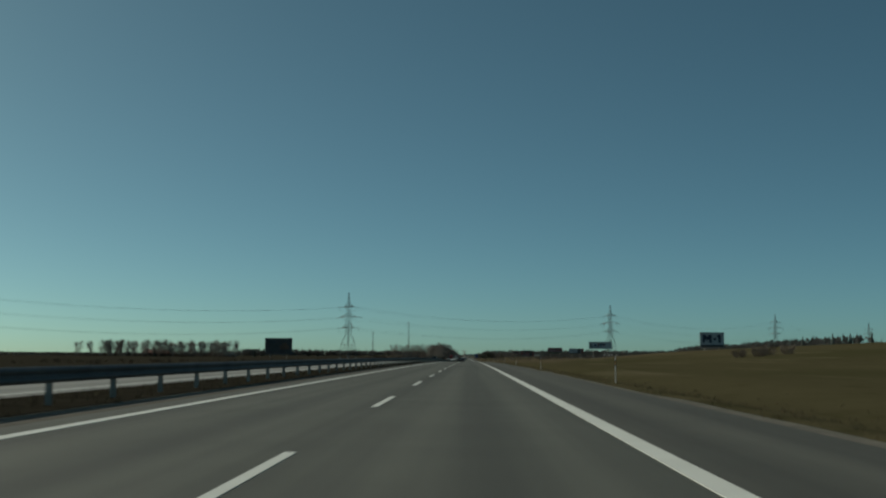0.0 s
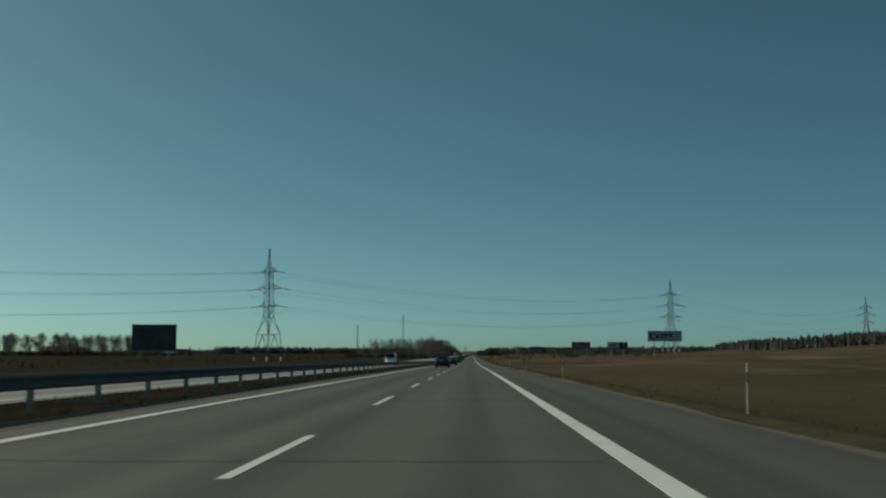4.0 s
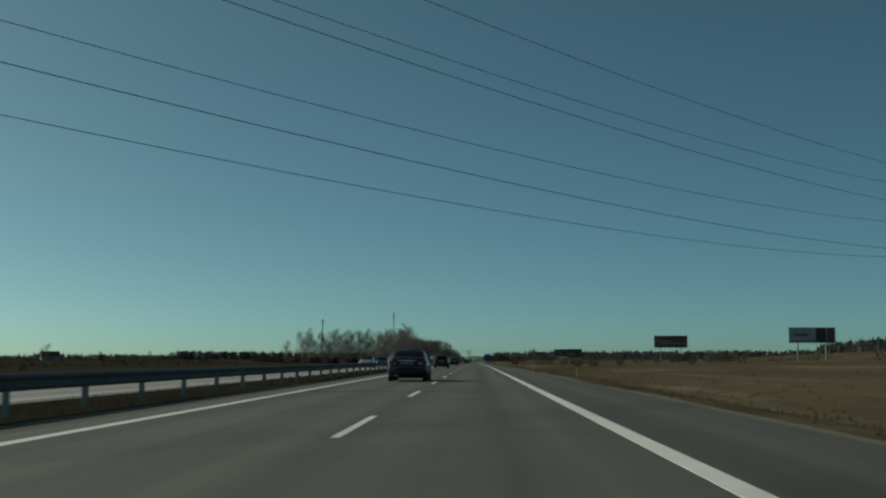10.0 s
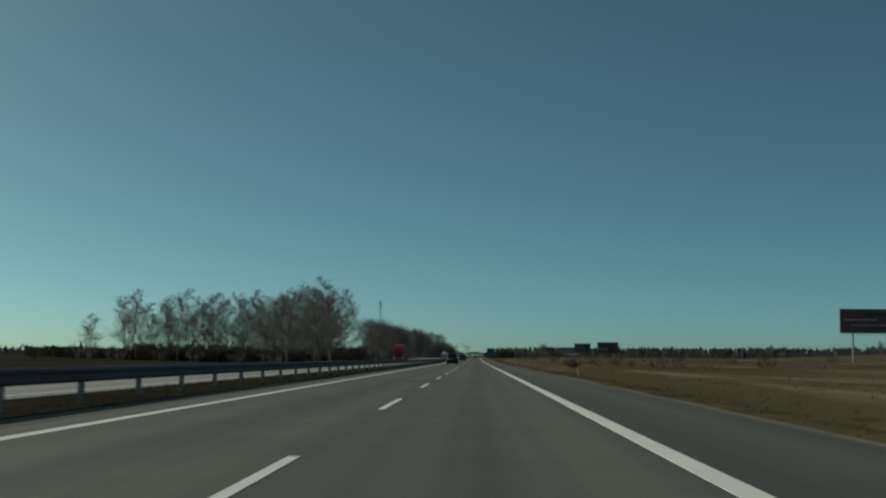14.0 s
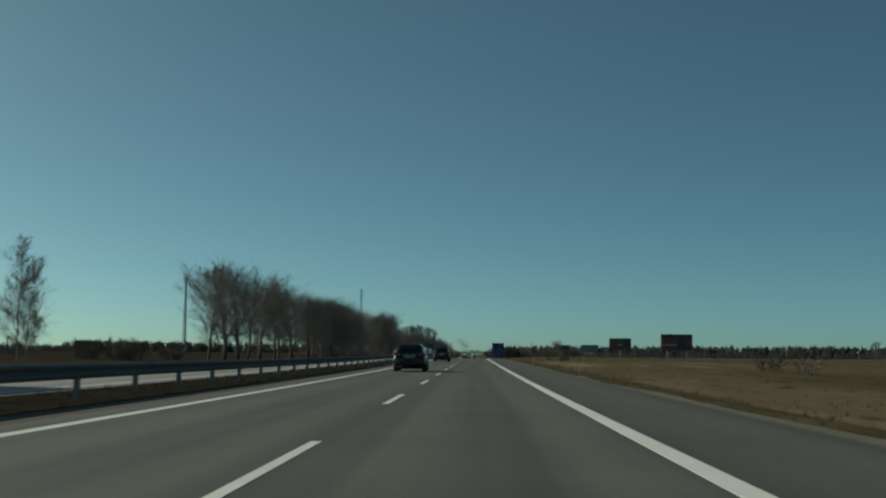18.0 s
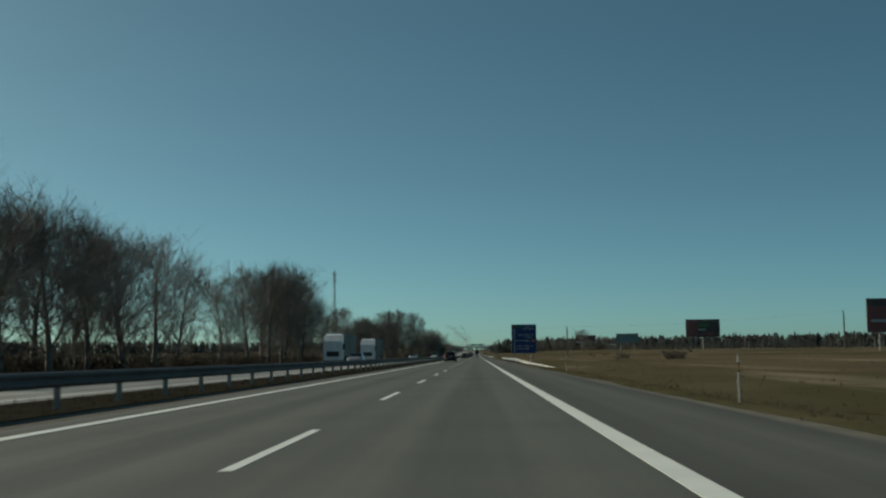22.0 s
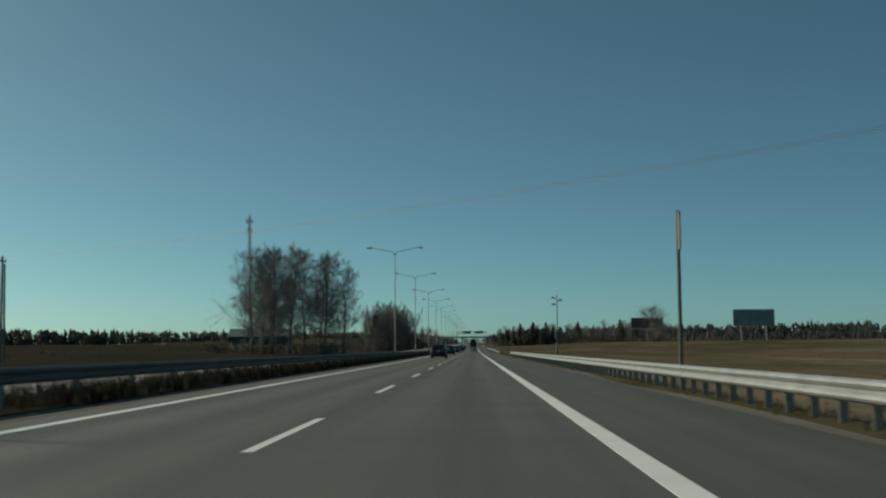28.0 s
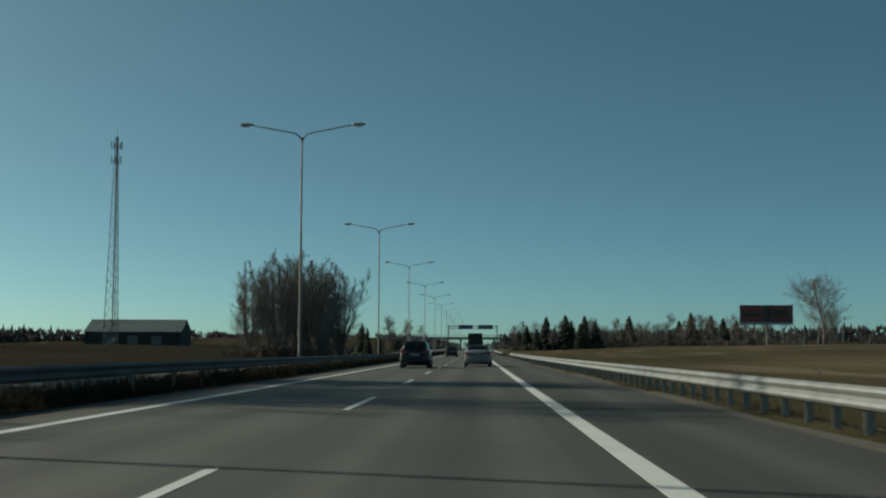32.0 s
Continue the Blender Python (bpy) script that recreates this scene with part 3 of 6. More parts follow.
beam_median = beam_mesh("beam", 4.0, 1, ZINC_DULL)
beam_right = beam_mesh("beam", 4.0, -1, ZINC)
post_median, post_right = post_mesh(1, POST_STEEL), post_mesh(-1, POST_STEEL)
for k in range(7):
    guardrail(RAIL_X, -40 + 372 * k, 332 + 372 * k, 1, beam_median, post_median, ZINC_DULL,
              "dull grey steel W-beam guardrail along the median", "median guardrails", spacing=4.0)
for y0, y1 in ((820.9, 866), (951, 1027), (1081, 1169), (1188, 1340)):
    guardrail(5.45, STATION * y0, STATION * y1, -1, beam_right, post_right, ZINC, "bright galvanised W-beam guardrail beside the hard shoulder", "roadside guardrails", ends=True, spacing=4.0 / 3 if y0 < 1100 else 4.0, down=0.19 if y0 < 900 else 0.14, flare=y0 < 900)

# ---- marker posts ----
marker = thing("marker_post", road_pose(5.75, 24 * STATION), "white plastic marker post with a black band", "marker post", "marker posts")
part("body", Shape().tube([(0, 0, -0.3), (0, 0, 0.98), (0, 0.0, 1.04)], [0.021, 0.019, 0.010], 6), PLASTIC_WHITE, marker)
part("band", Shape().tube([(0, 0, 0.66), (0, 0, 0.86)], [0.0213, 0.0208], 6), BLACK, marker, "black band")
part("reflector", Shape().box(-0.011, -0.027, 0.70, 0.011, -0.0205, 0.82), SIGN_ORANGE, marker, "amber reflector")
MARKER_Y = [49, 74, 98, 123, 147, 171, 195, 219, 246, 272, 297, 321, 345, 372, 399, 427, 454, 480, 506, 532, 559, 586, 613, 640, 667, 696, 725, 754, 778, 803, 890.5, 892, 915, 940, 1033, 1070, 1076]
for k, y in enumerate(MARKER_Y):
    copy_thing(marker, road_pose(5.75 + 0.08 * math.sin(k * 5.1), STATION * y, -0.06, turn=8 * math.sin(k * 3.3)))

# ---- street lamps in the median ----
LAMP_TALL = 14.5
LAMP_Y = [1025.3, 1054.0, 1085.5] + [1114.6 + 29.2 * k for k in range(13)]
lamp = thing("street_lamp", road_pose(LAMP_X, STATION * LAMP_Y[0]), "tall galvanised steel street lamp with two arms", "street lamp", "street lamps in the median")
part("foot", Shape().tube([(0, 0, -0.3), (0, 0, 0.06), (0, 0, 0.10)], [0.24, 0.24, 0.16], 10), CONCRETE, lamp)
part("pole", Shape().tube([(0, 0, 0), (0, 0, 1.1), (0, 0, 1.15), (0, 0, LAMP_TALL - 0.5)], [0.105, 0.10, 0.085, 0.055], 10), POST_STEEL, lamp, smooth=True)
for side in (-1, 1):
    curve = [(side * (0.02 + 3.1 * u), 0, LAMP_TALL - 0.75 + 0.42 * min(1.0, u / 0.12) ** 0.5 + 0.60 * u) for u in (0.0, 0.02, 0.06, 0.12, 0.3, 0.6, 1.0)]
    part("arm", Shape().tube(curve, [0.055, 0.05, 0.048, 0.045, 0.042, 0.04, 0.036], 6), POST_STEEL, lamp, smooth=True)
    x0, z0 = curve[-1][0], curve[-1][2]
    head = part("lamp_head", Shape().loft([[(x0 + side * a, w * math.cos(q), z0 + 0.03 + h * math.sin(q)) for q in (math.pi * 2 * i / 8 for i in range(8))]
                                           for a, w, h in ((-0.1, 0.05, 0.05), (0.05, 0.11, 0.09), (0.3, 0.16, 0.11), (0.6, 0.15, 0.09), (0.75, 0.06, 0.04))]), PLASTIC_WHITE, lamp, smooth=True)
    part("glass", Shape().box(x0 + side * 0.33 - 0.22, -0.11, z0 - 0.115, x0 + side * 0.33 + 0.22, 0.11, z0 - 0.07), CLEAR_LAMP, head)
for y in LAMP_Y[1:]:
    copy_thing(lamp, road_pose(LAMP_X, STATION * y))

# ---- pylons and their conductors ----
LINE_WAY = Vector((173.1, 119.2 * STATION, 0)).normalized()
LINE_TURN = math.degrees(math.atan2(LINE_WAY.y, LINE_WAY.x))
PYLON_ARMS = ((28.9, 4.1), (23.2, 6.5), (17.4, 4.9))      # height and half-width of the cross-arms
PYLON_TOP = 36.6


def pylon_half(z):
    """Half-width of the tower's body at a height."""
    return float(np.interp(z, [0, 7.8, 13.4, 17.0, 30.0, 31.0, PYLON_TOP], [3.2, 2.75, 1.3, 1.2, 0.9, 0.42, 0.14]))


def pylon(m, label, ways=((-1, 0), (1, 0))):
    """A lattice pylon; ways: the directions, in its own axes, in which the conductors leave it."""
    top = thing("pylon", m, label, "pylon", "power line pylons")
    corner = ((-1, -1), (1, -1), (1, 1), (-1, 1))
    levels = [0.0, 7.8, 13.4, 15.4, 17.4, 19.3, 21.3, 23.2, 25.1, 27.0, 28.9, 30.4, 32.4, 34.5, PYLON_TOP]
    for cx, cy in corner:
        s = Shape()
        s.tube([(cx * pylon_half(z), cy * pylon_half(z), z - (0.4 if z == 0 else 0)) for z in (0, 7.8, 13.4, 17.0, 30.0, 31.0, PYLON_TOP)], [0.13, 0.125, 0.11, 0.10, 0.08, 0.07, 0.05], 4)
        part("leg", s, LATTICE, top)
        part("footing", Shape().box(cx * 3.2 - 0.45, cy * 3.2 - 0.45, -1.2, cx * 3.2 + 0.45, cy * 3.2 + 0.45, 0.25, 0.06), CONCRETE, top)
    for side in range(4):
        a, b = corner[side], corner[(side + 1) % 4]
        s = Shape()
        for i, (z0, z1) in enumerate(zip(levels, levels[1:])):
            h0, h1 = pylon_half(z0), pylon_half(z1)
            r = 0.075 if z0 < 17 else 0.055
            if z0 < 14:
                mid = ((a[0] + b[0]) / 2 * h1, (a[1] + b[1]) / 2 * h1, z1)
                s.bar((a[0] * h0, a[1] * h0, z0), mid, r)
                s.bar((b[0] * h0, b[1] * h0, z0), mid, r)
                q0, q1 = Vector((a[0] * h0, a[1] * h0, z0)).lerp(Vector(mid), 0.5), Vector((a[0] * h0, a[1] * h0, z0)).lerp(Vector((a[0] * h1, a[1] * h1, z1)), 0.5)
                s.bar(q0, q1, 0.035)
                q0, q1 = Vector((b[0] * h0, b[1] * h0, z0)).lerp(Vector(mid), 0.5), Vector((b[0] * h0, b[1] * h0, z0)).lerp(Vector((b[0] * h1, b[1] * h1, z1)), 0.5)
                s.bar(q0, q1, 0.035)
            else:
                s.bar((a[0] * h0, a[1] * h0, z0), (b[0] * h1, b[1] * h1, z1), r)
                s.bar((b[0] * h0, b[1] * h0, z0), (a[0] * h1, a[1] * h1, z1), r)
            s.bar((a[0] * h1, a[1] * h1, z1), (b[0] * h1, b[1] * h1, z1), r)
        part("bracing", s, LATTICE, top)
    for z, half in PYLON_ARMS:
        for side in (-1, 1):
            s = Shape()
            w = pylon_half(z)
            tip = Vector((0, side * half, z - 0.15))
            for c in (-1, 1):
                low, high = Vector((c * w, side * w, z)), Vector((c * w, side * w, z + 1.5))
                s.bar(low, tip, 0.065)
                s.bar(high, tip, 0.055)
                for u in (0.25, 0.5, 0.75):
                    s.bar(low.lerp(tip, u), high.lerp(tip, u), 0.032)
                    s.bar(low.lerp(tip, u - 0.25), high.lerp(tip, u), 0.032)
                for u in (0.3, 0.6):
                    s.bar(Vector((-w, side * w, z)).lerp(tip, u), Vector((w, side * w, z)).lerp(tip, u), 0.035)
            arm = part("cross_arm", s, LATTICE, top)
            for way in (Vector((wx, wy, 0)) for wx, wy in ways):
                s = Shape()
                p0, p1 = tip, tip + way * 3.6 - Vector((0, 0, 0.45))
                s.bar(p0, p1, 0.06, 5)
                for i in range(9):
                    c = p0.lerp(p1, (i + 0.7) / 9.5)
                    s.tube([c - way * 0.07, c, c + way * 0.07], [0.06, 0.17, 0.06], 6)
                part("insulator", s, INSULATOR, arm, "string of insulator discs")
            turn_way = Vector((ways[1][0], ways[1][1], 0))
            loop = [tip + turn_way * (3.6 * math.cos(q)) - Vector((0, 0, 0.45 + 2.3 * math.sin(q))) for q in (math.pi * i / 8 for i in range(9))]
            part("jumper", Shape().tube(loop, [0.03] * 9, 4), WIRE, arm, "hanging jumper wire loop")
    return top


PYLON_SITES = [(x, STATION * y) for x, y in ((-240.5, 217.3), (-67.4, 336.5), (105.7, 455.7), (300.0, 598.0), (487.0, 745.0), (690.0, 900.0))]
PYLON_BASE = [ground_z(x, y) for x, y in PYLON_SITES]
PYLON_BASE[1], PYLON_BASE[2] = -1.6, 2.0
first_pylon = None
for (x, y), z in zip(PYLON_SITES, PYLON_BASE):
    m = Matrix.Translation((x, y, z)) @ Matrix.Rotation(radians(LINE_TURN), 4, "Z")
    if first_pylon is None:
        first_pylon = pylon(m, "grey steel lattice pylon with three pairs of cross-arms")
    else:
        copy_thing(first_pylon, m)
for i in range(len(PYLON_SITES) - 1):
    (xa, ya), (xb, yb) = PYLON_SITES[i], PYLON_SITES[i + 1]
    line = thing("power_line", Matrix.Translation((xa, ya, PYLON_BASE[i])), "sagging aluminium power line conductors between two pylons", "power line", "power line spans")
    origin = Vector((xa, ya, PYLON_BASE[i]))
    across = Vector((-LINE_WAY.y, LINE_WAY.x, 0))
    for z, half in PYLON_ARMS:
        for side in (-1, 1):
            a = Vector((xa, ya, PYLON_BASE[i] + z - 0.5)) + across * side * half + LINE_WAY * 3.6
            b = Vector((xb, yb, PYLON_BASE[i + 1] + z - 0.5)) + across * side * half - LINE_WAY * 3.6
            sag = 6.2 * ((b - a).length / 282.0) ** 2
            pts = [a.lerp(b, u) - Vector((0, 0, 4 * sag * u * (1 - u))) - origin for u in (k / 24 for k in range(25))]
            part("conductor", Shape().tube(pts, [0.026] * 25, 4), WIRE, line)


# ---- billboards and signs ----
def billboard(x, y, z0, wide, tall, face, label, posts=2, turn=0.0, patches=(), rim=True, group="advertising billboards"):
    """A hoarding: panel with a rim, blocks of colour on its face, posts down to the land, a lattice behind."""
    y *= STATION
    zg = ground_z(x, y)
    m = Matrix.Translation((x, y, zg)) @ Matrix.Rotation(radians(turn), 4, "Z")
    top = thing("billboard", m, label, "billboard", group)
    low = z0 - zg
    panel = part("panel", Shape().box(-wide / 2, -0.12, low, wide / 2, 0.12, low + tall, 0.0), face, top)
    for (px, pz, pw, ph, pm) in patches:
        part("printed_block", Shape().box(-wide / 2 + px * wide, -0.128, low + pz * tall, -wide / 2 + (px + pw) * wide, -0.123, low + (pz + ph) * tall), pm, panel)
    if rim:
        s = Shape()
        for a, b, c, d in ((-wide / 2 - 0.08, low - 0.08, wide / 2 + 0.08, low), (-wide / 2 - 0.08, low + tall, wide / 2 + 0.08, low + tall + 0.08),
                           (-wide / 2 - 0.08, low, -wide / 2, low + tall), (wide / 2, low, wide / 2 + 0.08, low + tall)):
            s.box(a, -0.16, b, c, 0.16, d)
        part("rim", s, SIGN_GREY, panel)
    for k in range(posts):
        px = (k - (posts - 1) / 2) * wide * (0.62 if posts == 2 else 0.3) / max(1, posts - 1) if posts > 1 else 0.0
        part("post", Shape().tube([(px, 0.34, -0.5), (px, 0.34, low + tall * 0.9)], [0.2 if posts < 3 else 0.14] * 2, 8), POST_STEEL, top)
        s = Shape()
        s.bar((px, 0.34, low + 0.15), (px, 0.34 + 1.3, low + tall * 0.25), 0.06)
        s.bar((px, 0.34 + 1.3, low + tall * 0.25), (px, 0.34, low + tall * 0.8), 0.06)
        part("brace", s, POST_STEEL, top)
    part("walkway", Shape().box(-wide / 2, -0.95, low - 0.28, wide / 2, -0.18, low - 0.22), SIGN_GREY, top)
    return top


POSTER_DARK = poster("dark poster", (0.044, 0.038, 0.037), (0.082, 0.070, 0.068))
POSTER_BROWN = poster("brown photo print", (0.10, 0.050, 0.030), (0.20, 0.10, 0.06))
POSTER_PALE = poster("pale poster", (0.30, 0.33, 0.35), (0.42, 0.45, 0.46))
POSTER_RED = poster("dark red poster", (0.15, 0.050, 0.047), (0.22, 0.078, 0.070))
POSTER_TEAL = poster("teal poster back", (0.13, 0.205, 0.21), (0.18, 0.27, 0.275))
POSTER_GREEN = poster("green print", (0.035, 0.12, 0.045), (0.06, 0.18, 0.07))
POSTER_NAVY = poster("navy print", (0.012, 0.016, 0.035), (0.022, 0.028, 0.055))
billboard(81.5, 204.8, 4.1, 8.0, 4.85, POSTER_PALE, "pale billboard with large dark block shapes in a field", turn=4, posts=2,
          patches=((0.10, 0.30, 0.10, 0.56, POSTER_NAVY), (0.20, 0.52, 0.06, 0.30, POSTER_NAVY), (0.26, 0.42, 0.06, 0.30, POSTER_NAVY), (0.32, 0.52, 0.06, 0.30, POSTER_NAVY),
                   (0.38, 0.30, 0.10, 0.56, POSTER_NAVY), (0.56, 0.48, 0.12, 0.14, POSTER_NAVY), (0.76, 0.30, 0.11, 0.56, POSTER_NAVY), (0.70, 0.68, 0.06, 0.12, POSTER_NAVY),
                   (0.0, 0.0, 1.0, 0.16, POSTER_DARK)))
billboard(-106.8, 338.3, 0.8, 15.2, 8.7, POSTER_DARK, "large black billboard with a small brown picture", turn=-3,
          patches=((0.55, 0.28, 0.34, 0.26, POSTER_BROWN), (0.64, 0.54, 0.16, 0.14, POSTER_BROWN), (0.18, 0.72, 0.22, 0.05, POSTER_NAVY)))
billboard(89.0, 413.5, 5.65, 15.4, 4.6, POSTER_PALE, "pale grey billboard with a dark scribbled word", posts=2,
          patches=((0.06, 0.18, 0.05, 0.6, POSTER_NAVY), (0.11, 0.18, 0.10, 0.12, POSTER_NAVY), (0.24, 0.32, 0.09, 0.30, POSTER_NAVY), (0.38, 0.28, 0.06, 0.42, POSTER_RED), (0.44, 0.56, 0.30, 0.16, POSTER_NAVY),
                   (0.50, 0.30, 0.05, 0.26, POSTER_NAVY), (0.62, 0.34, 0.08, 0.2, POSTER_RED)))
billboard(87.1, 495.5, 2.73, 11.8, 3.75, POSTER_PALE, "pale billboard with dark and red blocks at one end", posts=2,
          patches=((0.58, 0.0, 0.22, 1.0, POSTER_DARK), (0.82, 0.0, 0.18, 1.0, POSTER_RED), (0.10, 0.45, 0.30, 0.12, POSTER_NAVY), (0.0, 0.0, 1.0, 0.12, POSTER_DARK)))
billboard(84.7, 602.0, 3.32, 14.2, 5.0, POSTER_RED, "dark red billboard with a pale diagonal stripe of colour", posts=2,
          patches=((0.0, 0.0, 1.0, 0.10, POSTER_GREEN), (0.15, 0.30, 0.8, 0.05, POSTER_PALE), (0.05, 0.52, 0.5, 0.06, POSTER_PALE), (0.4, 0.70, 0.5, 0.16, POSTER_DARK)))
billboard(89.9, 983.3, 1.25, 13.3, 6.8, POSTER_DARK, "dark billboard with green and red printed blocks", posts=1,
          patches=((0.32, 0.58, 0.38, 0.16, POSTER_GREEN), (0.36, 0.36, 0.24, 0.10, POSTER_PALE), (0.0, 0.0, 0.34, 1.0, POSTER_RED), (0.45, 0.08, 0.4, 0.2, POSTER_RED)))
billboard(85.25, 864.3, -0.15, 13.1, 6.7, POSTER_RED, "dark red billboard with a black picture", posts=2,
          patches=((0.52, 0.0, 0.3, 0.72, POSTER_DARK), (0.06, 0.30, 0.44, 0.08, POSTER_PALE), (0.0, 0.78, 1.0, 0.22, POSTER_DARK)))
billboard(107.9, 1177.4, 1.1, 15.6, 6.1, POSTER_TEAL, "wide plain teal billboard back above the field", posts=2)
billboard(96.6, 1281.0, 2.1, 17.4, 6.3, POSTER_RED, "dark red billboard with a pale lower edge", posts=1,
          patches=((0.44, 0.1, 0.14, 0.86, POSTER_DARK), (0.62, 0.45, 0.3, 0.3, POSTER_DARK), (0.0, 0.0, 1.0, 0.1, POSTER_PALE), (0.06, 0.4, 0.34, 0.2, POSTER_DARK)))

# blue direction sign beside the road
sx0, sx1, sy, sz0, sz1 = 7.35, 12.25, 864.2 * STATION, -3.65, 2.1
zs = ground_z((sx0 + sx1) / 2, sy)
direction = thing("direction_sign", Matrix.Translation(((sx0 + sx1) / 2, sy, zs)), "large blue direction sign with white arrows on steel posts", "road sign")
w2, lo, hi = (sx1 - sx0) / 2, sz0 - zs, sz1 - zs
tall = hi - lo
panel = part("panel", Shape().box(-w2, -0.03, lo, w2, 0.03, hi), SIGN_BLUE, direction)
s = Shape()
for a, b, c, d in ((-w2 - 0.05, lo - 0.05, w2 + 0.05, lo), (-w2 - 0.05, hi, w2 + 0.05, hi + 0.05), (-w2 - 0.05, lo, -w2, hi), (w2, lo, w2 + 0.05, hi)):
    s.box(a, -0.05, b, c, 0.05, d)
part("rim", s, SIGN_WHITE, panel, "thin white rim")


def sign_bar(x0, z0, x1, z1, material=None, name="printed_bar"):
    part(name, Shape().box(-w2 + x0 * 2 * w2, -0.038, lo + z0 * tall, -w2 + x1 * 2 * w2, -0.033, lo + z1 * tall), material or SIGN_WHITE, panel)


sign_bar(0.085, 0.02, 0.125, 0.80, name="arrow_shaft")
part("arrow_head", Shape().add([(-w2 + 2 * w2 * a, -0.036, lo + tall * b) for a, b in ((0.04, 0.76), (0.17, 0.76), (0.105, 0.86))], [(0, 1, 2)]), SIGN_WHITE, panel)
for z in (0.425, 0.14):
    sign_bar(0.125, z, 0.66, z + 0.025, name="arrow_shaft")
    part("arrow_head", Shape().add([(-w2 + 2 * w2 * a, -0.036, lo + tall * (z + 0.0125 + b)) for a, b in ((0.63, -0.045), (0.74, 0.0), (0.63, 0.045))], [(0, 1, 2)]), SIGN_WHITE, panel)
sign_bar(0.15, 0.88, 0.42, 0.955, SIGN_GREEN)
sign_bar(0.03, 0.88, 0.12, 0.955, poster("red sign field", (0.28, 0.02, 0.02), (0.34, 0.03, 0.03)))
sign_bar(0.80, 0.405, 0.96, 0.475, SIGN_ORANGE)
for x0, z, x1 in ((0.44, 0.82, 0.96), (0.50, 0.90, 0.94), (0.25, 0.62, 0.93), (0.52, 0.53, 0.94), (0.22, 0.225, 0.92)):
    n = int((x1 - x0) / 0.055)
    for i in range(n):
        if (i * 7 + int(z * 100)) % 5:
            sign_bar(x0 + 0.055 * i, z, x0 + 0.055 * i + 0.038, z + 0.045)
for px in (-1.9, 0.0, 1.9):
    part("post", Shape().tube([(px, 0.12, -0.6), (px, 0.12, hi - 0.2)], [0.075, 0.075], 8), ZINC_DULL, direction)
for z in (lo + 0.6, lo + tall / 2, hi - 0.6):
    part("rail", Shape().box(-w2 + 0.1, 0.032, z, w2 - 0.1, 0.062, z + 0.06), ZINC_DULL, direction)

# narrow sign seen from behind, in the median
square = thing("road_sign", road_pose(-10.0, STATION * 1008.0), "narrow upright grey-backed road sign on two thin posts", "road sign")
part("plate", Shape().box(-0.31, -0.02, 3.35, 0.31, 0.02, 4.65, 0.0), ZINC_DULL, square)
for px in (-0.17, 0.17):
    part("post", Shape().tube([(px, 0.06, -0.4), (px, 0.06, 4.5)], [0.035, 0.035], 8), ZINC_DULL, square)

# traffic-counting mast beside the guardrail
station = thing("measuring_mast", Matrix.Translation((9.4, STATION * 1008.5, ground_z(9.4, STATION * 1008.5) + 0.25)), "galvanised measuring mast with sensors, panels and a grey cabinet", "mast")
part("pole", Shape().tube([(0, 0, -0.7), (0, 0, 7.0)], [0.065, 0.045], 8), ZINC_DULL, station, smooth=True)
cabinet = part("cabinet", Shape().box(-0.24, -0.2, 2.3, 0.24, 0.12, 3.1, 0.03), SIGN_GREY, station, "grey cabinet")
part("door", Shape().box(-0.2, -0.212, 2.36, 0.2, -0.203, 3.04), ZINC_DULL, cabinet)
for z, x, y in ((6.6, -0.45, 0.0), (6.35, 0.35, 0.1), (5.9, -0.4, -0.1)):
    part("bracket", Shape().bar((0, 0, z), (x, y, z + 0.1), 0.025, 6), ZINC, station)
    part("sensor", Shape().box(x - 0.2, y - 0.14, z + 0.06, x + 0.2, y + 0.14, z + 0.22, 0.03), PLASTIC_WHITE, station)
part("lightning_rod", Shape().tube([(0, 0, 7.0), (0, 0, 8.1)], [0.015, 0.008], 5), ZINC, station)
for x in (-0.5, 0.5):
    part("strut", Shape().bar((x, 0.4, -0.6), (0, 0, 2.2), 0.03, 6), ZINC, station)

# thin sign post at the start of a guardrail
slim = thing("sign_post", Matrix.Translation((6.7, STATION * 962, ground_z(6.7, STATION * 962))), "slim grey steel sign post seen edge-on", "sign post")
part("post", Shape().tube([(0, 0, -0.4), (0, 0, 5.4)], [0.06, 0.055], 8), ZINC_DULL, slim)
part("plate", Shape().box(-0.02, -0.35, 4.2, 0.02, 0.35, 5.35), SIGN_GREY, slim)
